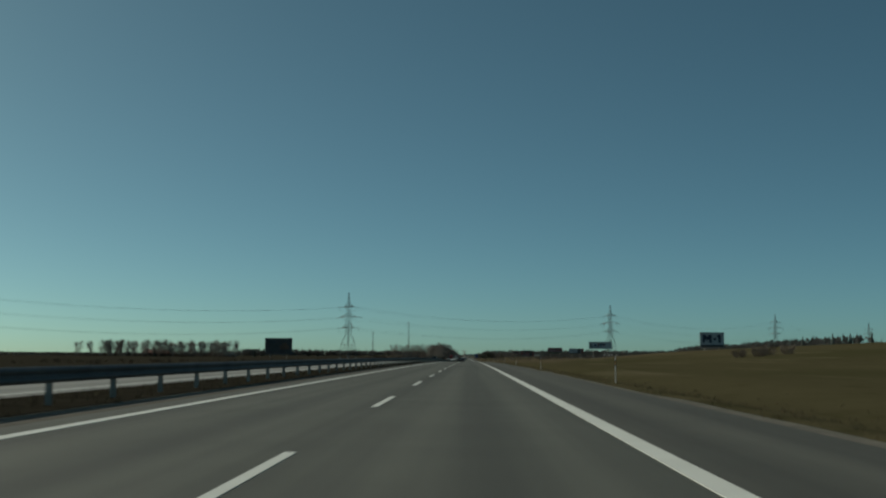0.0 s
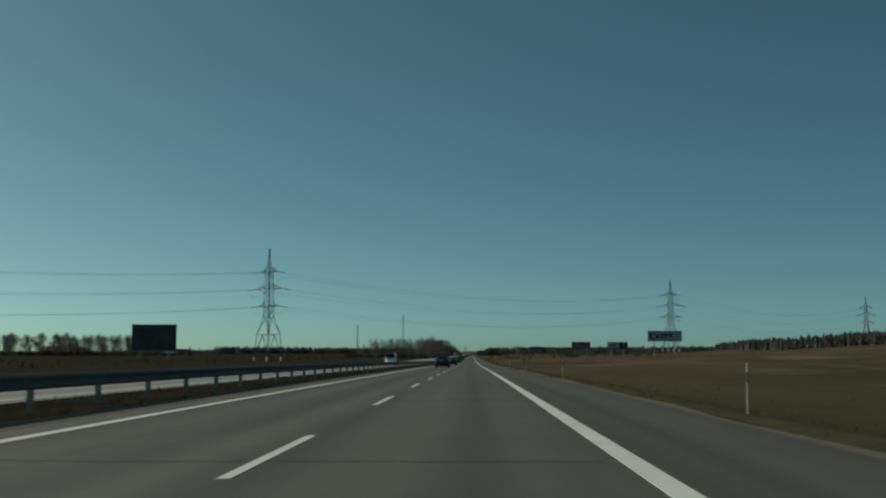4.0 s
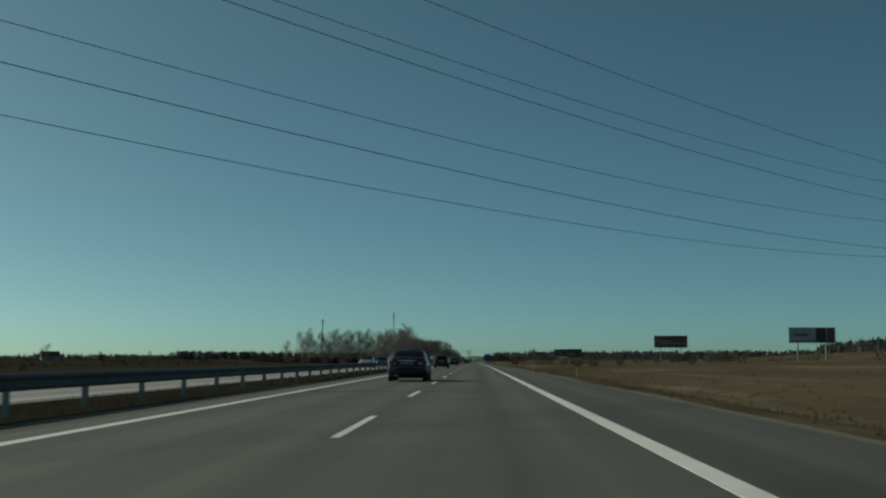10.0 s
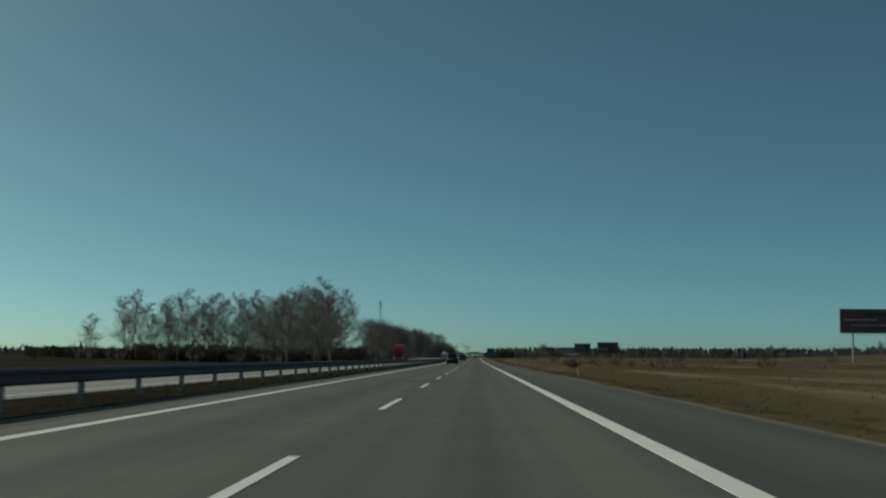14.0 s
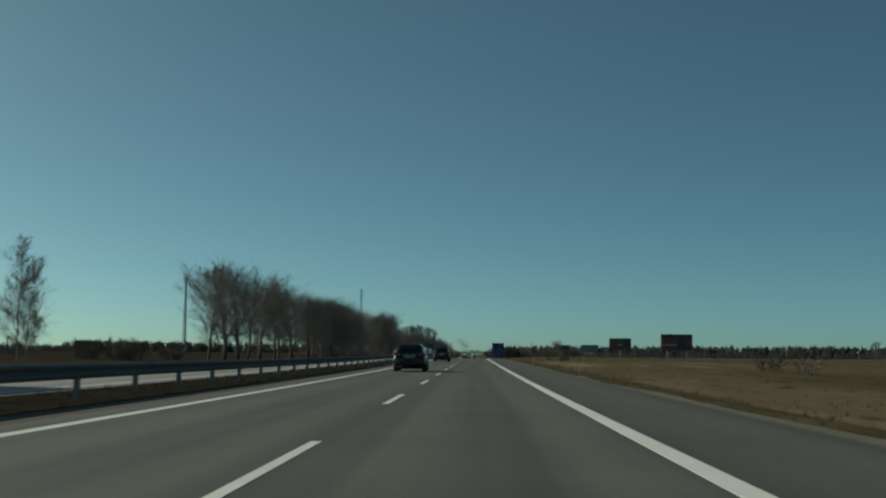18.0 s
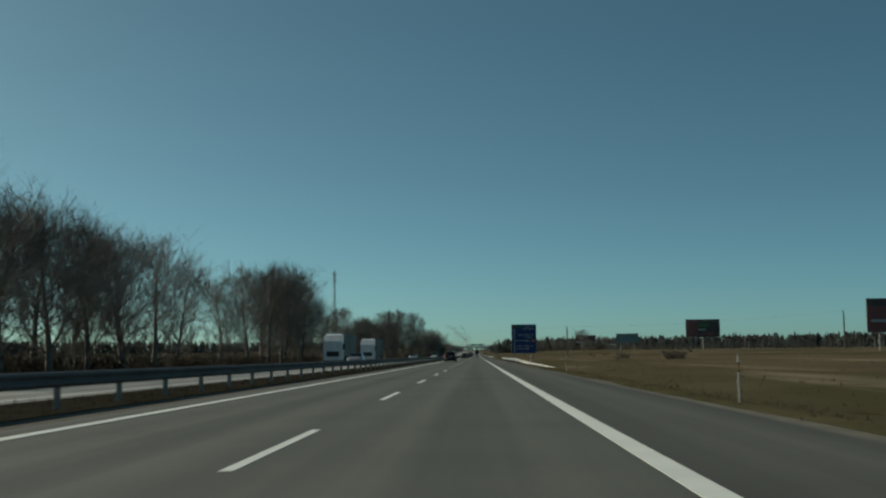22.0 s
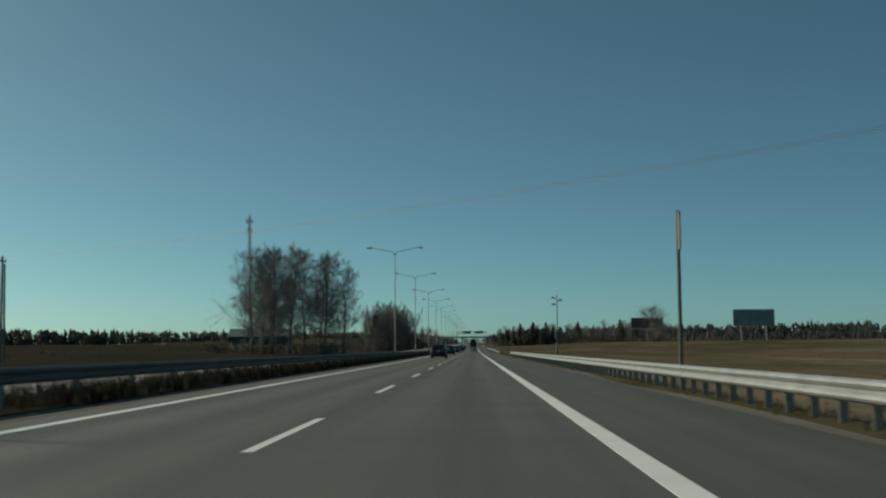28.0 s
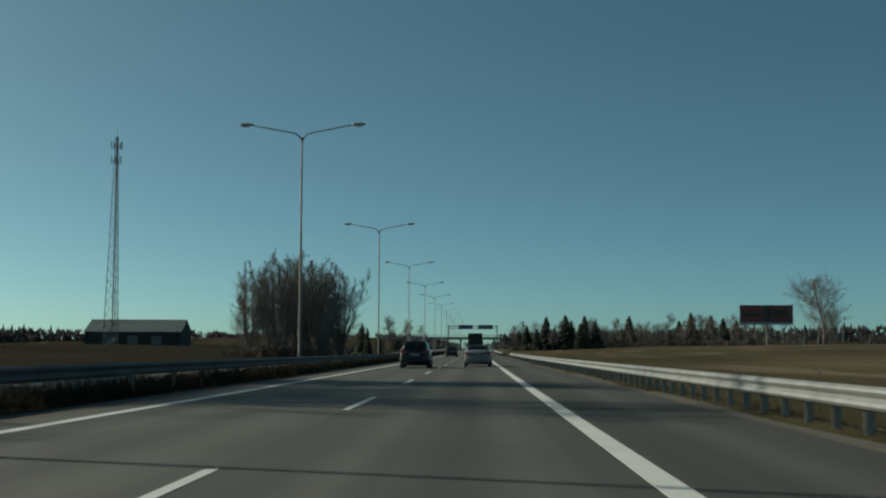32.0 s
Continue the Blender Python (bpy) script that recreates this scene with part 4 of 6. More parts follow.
# ---- masts, poles, buildings, bridge ----
def lattice_mast(m, tall, base, label, antennas=True, name="telecom_tower"):
    top = thing(name, m, label, "tower")
    corner = [(math.cos(a), math.sin(a)) for a in (radians(90), radians(210), radians(330))]
    half = lambda z: base * (1 - 0.82 * z / tall)
    n = int(tall / 4.0)
    for cx, cy in corner:
        part("leg", Shape().tube([(cx * half(0), cy * half(0), -0.5), (cx * half(tall), cy * half(tall), tall)], [0.16, 0.09], 6), LATTICE, top)
    for i in range(3):
        a, b = corner[i], corner[(i + 1) % 3]
        for k in range(n):
            s = Shape()
            z0, z1 = tall * k / n, tall * (k + 1) / n
            s.bar((a[0] * half(z0), a[1] * half(z0), z0), (b[0] * half(z1), b[1] * half(z1), z1), 0.05)
            s.bar((b[0] * half(z0), b[1] * half(z0), z0), (a[0] * half(z1), a[1] * half(z1), z1), 0.05)
            s.bar((a[0] * half(z1), a[1] * half(z1), z1), (b[0] * half(z1), b[1] * half(z1), z1), 0.05)
            part("cross_brace", s, LATTICE, top)
    part("ladder", Shape().box(-0.2, -0.05, 0, 0.2, 0.05, tall), LATTICE, top)
    if antennas:
        for ring, z in ((1.9, tall - 3.2), (1.7, tall - 8.5)):
            part("platform", Shape().tube([(0, 0, z - 0.1), (0, 0, z)], [ring * 0.6, ring * 0.6], 8), LATTICE, top)
            for i in range(5):
                q = 2 * math.pi * i / 5 + z
                x, y = ring * math.cos(q), ring * math.sin(q)
                ob = part("antenna_arm", Shape().bar((0, 0, z), (x, y, z), 0.05), LATTICE, top)
                part("antenna", Shape().box(x - 0.17, y - 0.12, z - 1.2, x + 0.17, y + 0.12, z + 1.5, 0.03), PLASTIC_WHITE, ob)
        part("tip", Shape().tube([(0, 0, tall), (0, 0, tall + 3)], [0.06, 0.03], 5), LATTICE, top)
    return top


lattice_mast(Matrix.Translation((-129.6, STATION * 1292.5, -6.0)), 76.0, 3.2, "tall grey lattice telecom tower with panel antennas")
far_mast = lattice_mast(Matrix.Translation((-144.4, STATION * 906, -4.2)), 38.9, 1.2, "slim grey telecom mast behind the trees", antennas=False, name="telecom_mast")
for i in range(4):
    q = 2 * math.pi * i / 4
    part("antenna", Shape().box(0.8 * math.cos(q) - 0.2, 0.8 * math.sin(q) - 0.15, 35.5, 0.8 * math.cos(q) + 0.2, 0.8 * math.sin(q) + 0.15, 38.6, 0.03), PLASTIC_WHITE, far_mast)

# wooden power poles with a light line over the road
pole_sites = [(32.8, STATION * 961.2), (-48.0, STATION * 1005.0), (105.0, STATION * 916.0)]
pole_master = None
for x, y in pole_sites:
    m = Matrix.Translation((x, y, ground_z(x, y)))
    if pole_master is None:
        pole_master = thing("power_pole", m, "weathered wooden power pole with a cross-arm", "power pole", "wooden power poles")
        part("pole", Shape().tube([(0, 0, -0.6), (0, 0, 11.2)], [0.16, 0.11], 8), BARK, pole_master)
        part("strut", Shape().tube([(0.3, 0.2, -0.4), (0.2, 0.1, 10.4)], [0.13, 0.09], 8), BARK, pole_master, "second pole set beside the first")
        arm = part("cross_arm", Shape().box(-0.06, -0.9, 10.6, 0.06, 0.9, 10.75), LATTICE, pole_master)
        for k in (-0.8, 0.0, 0.8):
            part("insulator", Shape().tube([(0, k, 10.75), (0, k, 10.85), (0, k, 10.98)], [0.05, 0.08, 0.04], 6), INSULATOR, arm)
    else:
        copy_thing(pole_master, m)
for a, b in ((0, 1), (0, 2)):
    (xa, ya), (xb, yb) = pole_sites[a], pole_sites[b]
    za, zb = ground_z(xa, ya) + 10.95, ground_z(xb, yb) + 10.95
    line = thing("power_line", Matrix.Translation((xa, ya, za)), "thin sagging power line wires over the field", "power line", "light power lines")
    for k in (-0.8, 0.0, 0.8):
        pts = [((xb - xa) * u, (yb - ya) * u + k, (zb - za) * u - 4 * 1.1 * u * (1 - u)) for u in (i / 14 for i in range(15))]
        part("conductor", Shape().tube(pts, [0.007] * 15, 4), WIRE, line)


def hall(m, wide, deep, eave, ridge, wall_mat, roof_mat, label, doors=2, name="barn"):
    """A gabled hall with its ridge along x: walls, roof sheets, gates, ridge cap and plinth."""
    top = thing(name, m, label, "building")
    for y in (-deep / 2, deep / 2):
        part("wall", Shape().box(-wide / 2, y - 0.12, -2.0, wide / 2, y + 0.12, eave), wall_mat, top)
    for x in (-wide / 2, wide / 2):
        g = Shape()
        prof = [(-deep / 2 + 0.12, -2.0), (deep / 2 - 0.12, -2.0), (deep / 2 - 0.12, eave), (0, ridge - 0.12), (-deep / 2 + 0.12, eave)]
        g.loft([[(x - 0.1, a, b) for a, b in prof], [(x + 0.1, a, b) for a, b in prof]])
        part("gable", g, wall_mat, top)
    for side in (-1, 1):
        n = 24 if name == "barn" else 1
        for k in range(n):
            r = Shape()
            x0, x1 = -wide / 2 - 0.5 + (wide + 1) * k / n, -wide / 2 - 0.5 + (wide + 1) * (k + 1) / n
            lift = 0.05 if k % 2 else 0.0
            r.loft([[(x, side * (deep / 2 + 0.5), eave - 0.15 + lift), (x, 0, ridge + lift), (x, 0, ridge + 0.1 + lift), (x, side * (deep / 2 + 0.5), eave - 0.05 + lift)] for x in (x0, x1)])
            part("roof_sheet" if n > 1 else "roof", r, roof_mat, top)
    part("ridge_cap", Shape().box(-wide / 2 - 0.5, -0.25, ridge + 0.08, wide / 2 + 0.5, 0.25, ridge + 0.2), roof_mat, top)
    for k in range(doors):
        x = -wide / 2 + wide * (k + 1) / (doors + 1)
        gate = part("gate", Shape().box(x - 2.0, -deep / 2 - 0.17, -0.1, x + 2.0, -deep / 2 - 0.13, min(4.0, eave - 0.5)), SIGN_GREY, top)
        part("gate_rail", Shape().box(x - 2.2, -deep / 2 - 0.21, min(4.0, eave - 0.5), x + 2.2, -deep / 2 - 0.14, min(4.0, eave - 0.5) + 0.12), LATTICE, gate)
    return top


DARK_WALL = surface("dark barn boards", (0.030, 0.032, 0.030), (0.070, 0.070, 0.064), rough=0.9, scale=0.5, fine=5, bump=0.2, stretch=(3, 3, 0.3))
GREEN_ROOF = surface("grey-green roof sheet", (0.10, 0.125, 0.115), (0.17, 0.20, 0.185), rough=0.5, scale=0.3, fine=4, bump=0.05, metal=0.2)
PLASTER = surface("pale plaster wall", (0.26, 0.25, 0.23), (0.38, 0.36, 0.33), rough=0.9, scale=0.6, fine=8, bump=0.1)
RED_ROOF = surface("red-brown roof tiles", (0.11, 0.040, 0.030), (0.19, 0.075, 0.055), rough=0.85, scale=0.5, fine=6, bump=0.1)
hall(Matrix.Translation((-129, STATION * 1309, -5.6)) @ Matrix.Rotation(radians(6), 4, "Z"), 35, 26, 5.6, 10.2, DARK_WALL, GREEN_ROOF, "long dark barn with a grey-green metal roof", 3)
for x, y, w, a, wall, roof in ((-330, 640, 14, 10, PLASTER, RED_ROOF), (-360, 690, 18, -15, DARK_WALL, GREEN_ROOF), (-300, 760, 12, 30, PLASTER, RED_ROOF), (-290, 560, 24, 8, DARK_WALL, RED_ROOF)):
    hall(Matrix.Translation((x, STATION * y, ground_z(x, STATION * y))) @ Matrix.Rotation(radians(a), 4, "Z"), w, w * 0.6, 3.4, 6.4, wall, roof, "distant farm building with a pitched roof", 1, "farmhouse")
hall(Matrix.Translation((150, STATION * 1500, ground_z(150, STATION * 1500))), 46, 20, 4.0, 6.5, PLASTER, GREEN_ROOF, "long low pale hall at the far edge of the field", 3, "hall")
hall(Matrix.Translation((-260, STATION * 655, ground_z(-260, STATION * 655))) @ Matrix.Rotation(radians(15), 4, "Z"), 12, 8, 2.2, 4.2, DARK_WALL, GREEN_ROOF, "distant low grey farm building", 1, "farmhouse")

# overpass across the motorway
BRIDGE_Y = STATION * 1415.0
bz = road_z(BRIDGE_Y)
bridge = thing("bridge", Matrix.Translation((-8.5, BRIDGE_Y, bz)), "grey concrete overpass on columns across the motorway", "bridge")
part("deck", Shape().box(-44, -5.5, 5.6, 44, 5.5, 6.7), CONCRETE, bridge)
for y in (-5.6, 5.6):
    part("edge_beam", Shape().box(-44, y - 0.25, 6.2, 44, y + 0.25, 7.0), CONCRETE, bridge)
    railing = part("railing", Shape().box(-44, y - 0.03, 7.95, 44, y + 0.03, 8.03), ZINC_DULL, bridge)
    for k in range(45):
        part("baluster", Shape().box(-44 + 2 * k - 0.03, y - 0.025, 7.0, -44 + 2 * k + 0.03, y + 0.025, 7.95), ZINC_DULL, railing)
for x in (-17.5, 0.0, 18.5):
    pier = part("pier", Shape().box(x - 0.6, -4.6, 5.0, x + 0.6, 4.6, 5.6), CONCRETE, bridge)
    for y in (-3.4, 0.0, 3.4):
        part("column", Shape().tube([(x, y, -0.6), (x, y, 5.0)], [0.45, 0.45], 10), CONCRETE, pier)
mound = Shape()
for side in (-1, 1):
    rings = []
    for d, h in ((26, 0.0), (36, 5.4), (44, 6.5), (150, 6.3), (320, 1.5)):
        x = side * d
        rings.append([(x, -6.5 - h * 1.8, -0.8), (x, -6.3, h), (x, 6.3, h), (x, 6.5 + h * 1.8, -0.8)])
    mound.loft(rings if side > 0 else rings[::-1])
solid("embankment", mound, FIELD, "grassy embankment that carries the overpass", "embankment", kind="structure", m=Matrix.Translation((-8.5, BRIDGE_Y, bz)))

# sign gantry before the overpass
GY0 = STATION * 1280.0
gantry = thing("sign_gantry", Matrix.Translation((0, GY0, road_z(GY0))), "steel sign gantry with two grey-green overhead signs", "sign gantry")
for x in (-8.9, 7.2):
    part("column", Shape().box(x - 0.16, -0.16, -0.4, x + 0.16, 0.16, 8.9), ZINC_DULL, gantry)
part("truss", Shape().box(-8.9, -0.12, 8.35, 7.2, 0.12, 8.6), ZINC_DULL, gantry)
part("truss", Shape().box(-8.9, -0.12, 7.6, 7.2, 0.12, 7.75), ZINC_DULL, gantry)
for x0, x1 in ((-5.6, -0.9), (0.9, 5.7)):
    board = part("sign_board", Shape().box(x0, -0.3, 7.5, x1, -0.2, 8.9), SIGN_BLUE, gantry, "dark blue-green overhead sign")
    for k in range(4):
        part("printed_bar", Shape().box(x0 + 0.4 + k, -0.312, 7.95, x0 + 1.1 + k, -0.305, 8.25), SIGN_WHITE, board)
# ---- trees ----
def bent(rng, start, way, length, steps, wander, lift):
    """A wandering line from a start: points of a limb that bends and lifts or droops."""
    pts, p, d = [start], start.copy(), way.normalized()
    for _ in range(steps):
        d = (d + Vector((rng.gauss(0, wander), rng.gauss(0, wander), rng.gauss(0, wander) + lift))).normalized()
        p = p + d * (length / steps)
        pts.append(p.copy())
    return pts


def along(pts, u):
    k = u * (len(pts) - 1)
    i = min(int(k), len(pts) - 2)
    return pts[i].lerp(pts[i + 1], k - i), (pts[i + 1] - pts[i]).normalized()


def limb_way(rng, d, angle):
    side = d.cross(Vector((rng.gauss(0, 1), rng.gauss(0, 1), rng.gauss(0, 1))))
    side = side.normalized() if side.length > 1e-3 else Vector((1, 0, 0))
    return (d * math.cos(angle) + side * math.sin(angle)).normalized()


def bare_tree(seed, tall, crown, low=0.25, boughs=22, angle=0.9, lift=0.10, stems=1, second=7, third=7, trunk=0.22, twig=0.016, lean=0.02, fan=0.0, split=False, lite=False, round_top=False):
    """Meshes of a leafless tree: trunk with main limbs, and crown of thin branches and twigs."""
    rng = random.Random(seed)
    woods_of, fine = [], Shape()
    for s in range(stems):
        if s == 0 or split:
            wood = Shape()
            woods_of.append(wood)
        q = 2 * math.pi * s / max(1, stems) + rng.uniform(-0.4, 0.4)
        out = fan * rng.uniform(0.35, 1.0) if stems > 1 else 0.0
        start = Vector((0.25 * math.cos(q) * (stems > 1), 0.25 * math.sin(q) * (stems > 1), -0.4))
        h = tall * (rng.uniform(0.72, 1.0) if stems > 1 else 1.0)
        axis = bent(rng, start, Vector((out * math.cos(q), out * math.sin(q), 1)), h, 8, 0.03 + lean, 0.05)
        r0 = trunk * (0.6 if stems > 1 else 1.0)
        skip = 2 if lite else 1
        wood.tube(axis[::skip], [r0 * (1 - 0.9 * (i / 8) ** 0.9) + min(0.015, 0.3 * r0) for i in range(0, 9, skip)], 4 if lite else 6)
        for b in range(boughs):
            u = low + (0.97 - low) * (b + rng.random()) / boughs
            p, d = along(axis, u)
            reach = crown * (1.15 - 0.85 * ((u - low) / (1 - low)) ** 1.3) * rng.uniform(0.55, 1.1) * (0.45 + 0.55 * min(1.0, (u - low) / 0.18 + 0.3))
            if round_top:
                v = (u - low) / (1 - low)
                reach = crown * math.sin(math.pi * (0.30 + 0.62 * v)) * rng.uniform(0.7, 1.1)
            bough = bent(rng, p, limb_way(rng, d, angle * rng.uniform(0.75, 1.15)), reach, 4, 0.13, lift)
            rb = max(twig * 1.9, r0 * 0.30 * (1 - 0.75 * u))
            (wood if rb > 0.05 else fine).tube(bough[::skip], [rb, rb * 0.75, rb * 0.55, rb * 0.38, rb * 0.2][::skip], 3 if lite else 4, cap=False)
            for _ in range(second):
                v = rng.uniform(0.12, 1.0)
                p2, d2 = along(bough, v)
                l2 = reach * rng.uniform(0.3, 0.75) * (1.15 - 0.5 * v)
                br = bent(rng, p2, limb_way(rng, d2, rng.uniform(0.4, 1.0)), l2, 1, 0.14, lift * 1.2)
                fine.tube(br, [twig * 1.6, twig * 0.8], 3, cap=False)
                for _ in range(third):
                    p3, d3 = along(br, rng.uniform(0.1, 1.0))
                    l3 = max(0.3, l2 * rng.uniform(0.3, 0.9))
                    tip = p3 + limb_way(rng, d3, rng.uniform(0.25, 0.95)) * l3 + Vector((0, 0, lift * l3))
                    side = (tip - p3).cross(Vector((0.3, 0.5, 0.8))).normalized() * twig
                    other = (tip - p3).cross(side).normalized() * twig
                    fine.add([p3 + side, p3 + other * 0.8, p3 - side, tip], [(0, 1, 3), (1, 2, 3)])
    return woods_of, fine


def tree_kind(name, shapes, bark, twigs):
    wood, fine = shapes
    return name, [w.mesh("trunk", bark, True) for w in wood], fine.mesh("crown", twigs)


def plant(kind, x, y, size, turn, label, category="tree", group="", squash=1.0, sink=0.0):
    name, wood, fine = kind
    y *= STATION
    top = thing(name, Matrix.Translation((x, y, ground_z(x, y) - sink)) @ Matrix.Rotation(turn, 4, "Z") @ Matrix.Diagonal((size * squash, size * squash, size, 1)), label, category, group)
    for w in wood:
        part("trunk" if len(wood) == 1 else "stem", w, None, top)
    part("crown", fine, None, top)
    return top


BIRCHES = [tree_kind("birch", bare_tree(11 + k, 16.0, 4.6, low=0.10, boughs=44, angle=0.88, lift=0.10, second=10, third=10, trunk=0.12, twig=0.0105, lean=0.0), BIRCH_BARK, BIRCH_TWIG) for k in range(3)]
LINDENS = [tree_kind("broadleaf_tree", bare_tree(31 + k, 13.0, 6.4, low=0.10, boughs=42, angle=0.80, lift=0.12, second=9, third=9, trunk=0.25, twig=0.0132, round_top=True), BARK, TWIG) for k in range(4)]
ALDERS = [tree_kind("alder", bare_tree(51 + k, 14.5, 5.2, low=0.12, boughs=50, angle=0.98, lift=0.06, second=11, third=10, trunk=0.19, twig=0.0125, lean=0.0), BARK, TWIG) for k in range(3)]
THICK_ALDERS = [tree_kind("alder", bare_tree(61 + k, 14.0, 6.6, low=0.10, boughs=58, angle=0.98, lift=0.05, second=12, third=10, trunk=0.19, twig=0.0145, lean=0.0), BARK, TWIG) for k in range(2)]
WILLOWS = [tree_kind("willow", bare_tree(71 + k, 16.0, 4.2, low=0.10, boughs=15, angle=0.42, lift=0.16, stems=8, second=7, third=8, trunk=0.22, twig=0.018, fan=0.30, split=True), BARK, TWIG) for k in range(2)]
SHRUBS = [tree_kind("shrub", bare_tree(91 + k, 2.0, 0.9, low=0.05, boughs=6, angle=0.65, lift=0.12, stems=7, second=3, third=2, trunk=0.035, twig=0.016, fan=0.9, lite=True), BUSH, BUSH) for k in range(3)]
SAPLINGS = [tree_kind("sapling", bare_tree(171 + k, 8.0, 2.3, low=0.05, boughs=22, angle=0.8, lift=0.12, second=5, third=2, trunk=0.05, twig=0.016, lite=True), BARK, BUSH) for k in range(3)]
DENSE_SHRUBS = [tree_kind("shrub", bare_tree(191 + k, 2.0, 0.9, low=0.03, boughs=12, angle=0.7, lift=0.10, stems=9, second=5, third=4, trunk=0.03, twig=0.0078, fan=0.8, lite=True), BUSH, BUSH) for k in range(2)]
FAR_TREES = [tree_kind("bare_tree", bare_tree(141 + k, 14.0, 4.6, low=0.14, boughs=20, angle=0.85, lift=0.10, second=6, third=5, trunk=0.2, twig=0.036, lite=True, round_top=True), BARK, TWIG) for k in range(4)]


def spruce_meshes(seed, tall=12.0):
    rng = random.Random(seed)
    wood = Shape().tube([(0, 0, -0.4), (0, 0, tall * 0.5), (0, 0, tall)], [0.17, 0.1, 0.02], 6)
    leaf = Shape()
    z = tall * 0.06
    while z < tall * 0.985:
        u = z / tall
        reach = tall * 0.24 * (1 - u) ** 0.8 + 0.2
        for k in range(9):
            q = rng.uniform(0, 2 * math.pi)
            r = reach * rng.uniform(0.55, 1.2)
            a, tip = Vector((0, 0, z)), Vector((r * math.cos(q), r * math.sin(q), z - 0.28 * r + rng.uniform(-0.1, 0.1)))
            side = Vector((-math.sin(q), math.cos(q), 0))
            w = 0.26 * r + 0.08
            mid = a.lerp(tip, 0.6)
            leaf.add([a + Vector((0, 0, 0.1)), mid + side * w - Vector((0, 0, 0.10 * r)), tip, mid - side * w - Vector((0, 0, 0.10 * r)), mid + Vector((0, 0, 0.10)), mid - Vector((0, 0, 0.28 * r + 0.1))],
                     [(0, 1, 4), (4, 1, 2), (4, 2, 3), (0, 4, 3), (0, 5, 2), (5, 1, 2), (5, 2, 3)])
        z += max(0.16, 0.032 * tall * (1 - 0.5 * u))
    return [wood], leaf


SPRUCES = [tree_kind("spruce", spruce_meshes(120 + k), BARK, SPRUCE) for k in range(3)]

rng = random.Random(5)
# birch group that runs away from the road
for i, (x, y, s) in enumerate([(-29.5, 607, 1.03), (-31.5, 602, 0.95), (-33, 609, 0.98), (-27.8, 588.5, 1.04), (-29.3, 593, 0.9), (-30.5, 586, 0.8), (-36, 604, 0.96), (-39.5, 600, 0.94), (-43, 605, 0.92),
                               (-46.5, 599, 0.95), (-50, 603, 0.92), (-54, 598, 0.9), (-58, 602, 0.92), (-62, 597, 0.92), (-66, 601, 0.82), (-73, 599, 0.92), (-77, 604, 0.84), (-82, 600, 0.6), (-41.3, 608, 0.9), (-48.3, 609, 0.86), (-52, 607, 0.9), (-56, 608, 0.84), (-60, 606, 0.88), (-64, 608, 0.8), (-69.5, 606, 0.86), (-75, 609, 0.78)]):
    plant(BIRCHES[i % 3], x, y, s, rng.uniform(0, 6.28), "tall bare birch with a pale trunk", group="birches beyond the road", squash=1.4)
for i, (x, y, s) in enumerate(((-27, 576, 0.95), (-31, 571, 0.86), (-29, 581, 0.8), (-34, 578, 0.85), (-39, 583, 0.85))):
    plant(ALDERS[i % 3], x, y, s, rng.uniform(0, 6.28), "bare alder with level side branches beside the birches", group="alders beside the birches", squash=1.1)
for x, y, s in ((-26.5, 612, 1.5), (-28.5, 620, 1.9), (-31, 625, 1.6), (-27.5, 631, 1.4), (-34, 618, 1.3), (-30, 583, 1.2), (-40, 592, 1.5), (-47, 590, 1.4), (-56, 592, 1.6), (-64, 594, 1.8), (-72, 592, 1.7), (-80, 594, 2.0), (-86, 602, 1.6)):
    plant(SHRUBS[int(-x) % 3], x, y, s, rng.uniform(0, 6.28), "dense bare brown shrub under the birches", "shrub", "shrubs under the birches", squash=1.25)
for i, (x, y, s) in enumerate(((-27.5, 613, 2.2), (-29.5, 618, 2.1), (-31, 623, 1.9), (-28.2, 608, 2.6), (-30.5, 611, 2.3), (-27, 621, 1.7))):
    plant(DENSE_SHRUBS[i % 2], x, y, s, rng.uniform(0, 6.28), "tall dense bare bush at the end of the birches", "shrub", "bushes at the end of the birches", squash=1.15)
for x, y, s in ((-52, 655, 0.72), (-57, 652, 0.6), (-30.8, 647, 0.58), (-31.8, 649, 0.5)):
    plant(BIRCHES[int(y) % 3], x, y, s, rng.uniform(0, 6.28), "young bare birch at the field's edge", group="young birches")
for x, y, s in ((-75, 690, 0.5), (-82, 696, 0.45), (-70, 702, 0.5), (-90, 688, 0.45), (-64, 680, 0.4)):
    plant(FAR_TREES[int(y) % 4], x, y, s, rng.uniform(0, 6.28), "small bare tree in the open field", group="small field trees")
SAPLING_SITES = [(rng.uniform(-62, -27.5), rng.uniform(590, 622), rng.uniform(0.4, 0.85)) for _ in range(34)]
SAPLING_SITES += [(rng.uniform(-45, -37.5), rng.uniform(775, 885), rng.uniform(0.5, 0.9)) for _ in range(36)]
SAPLING_SITES += [(rng.uniform(-41, -36), rng.uniform(924, 960), rng.uniform(0.4, 0.7)) for _ in range(10)]
SAPLING_SITES += [(rng.uniform(-58, -34), rng.uniform(1092, 1112), rng.uniform(0.4, 0.7)) for _ in range(8)]
for i, (x, y, s) in enumerate(SAPLING_SITES):
    plant(SAPLINGS[i % 3], x, y, s, rng.uniform(0, 6.28), "thin bare sapling in the undergrowth", "sapling", "saplings in the undergrowth")
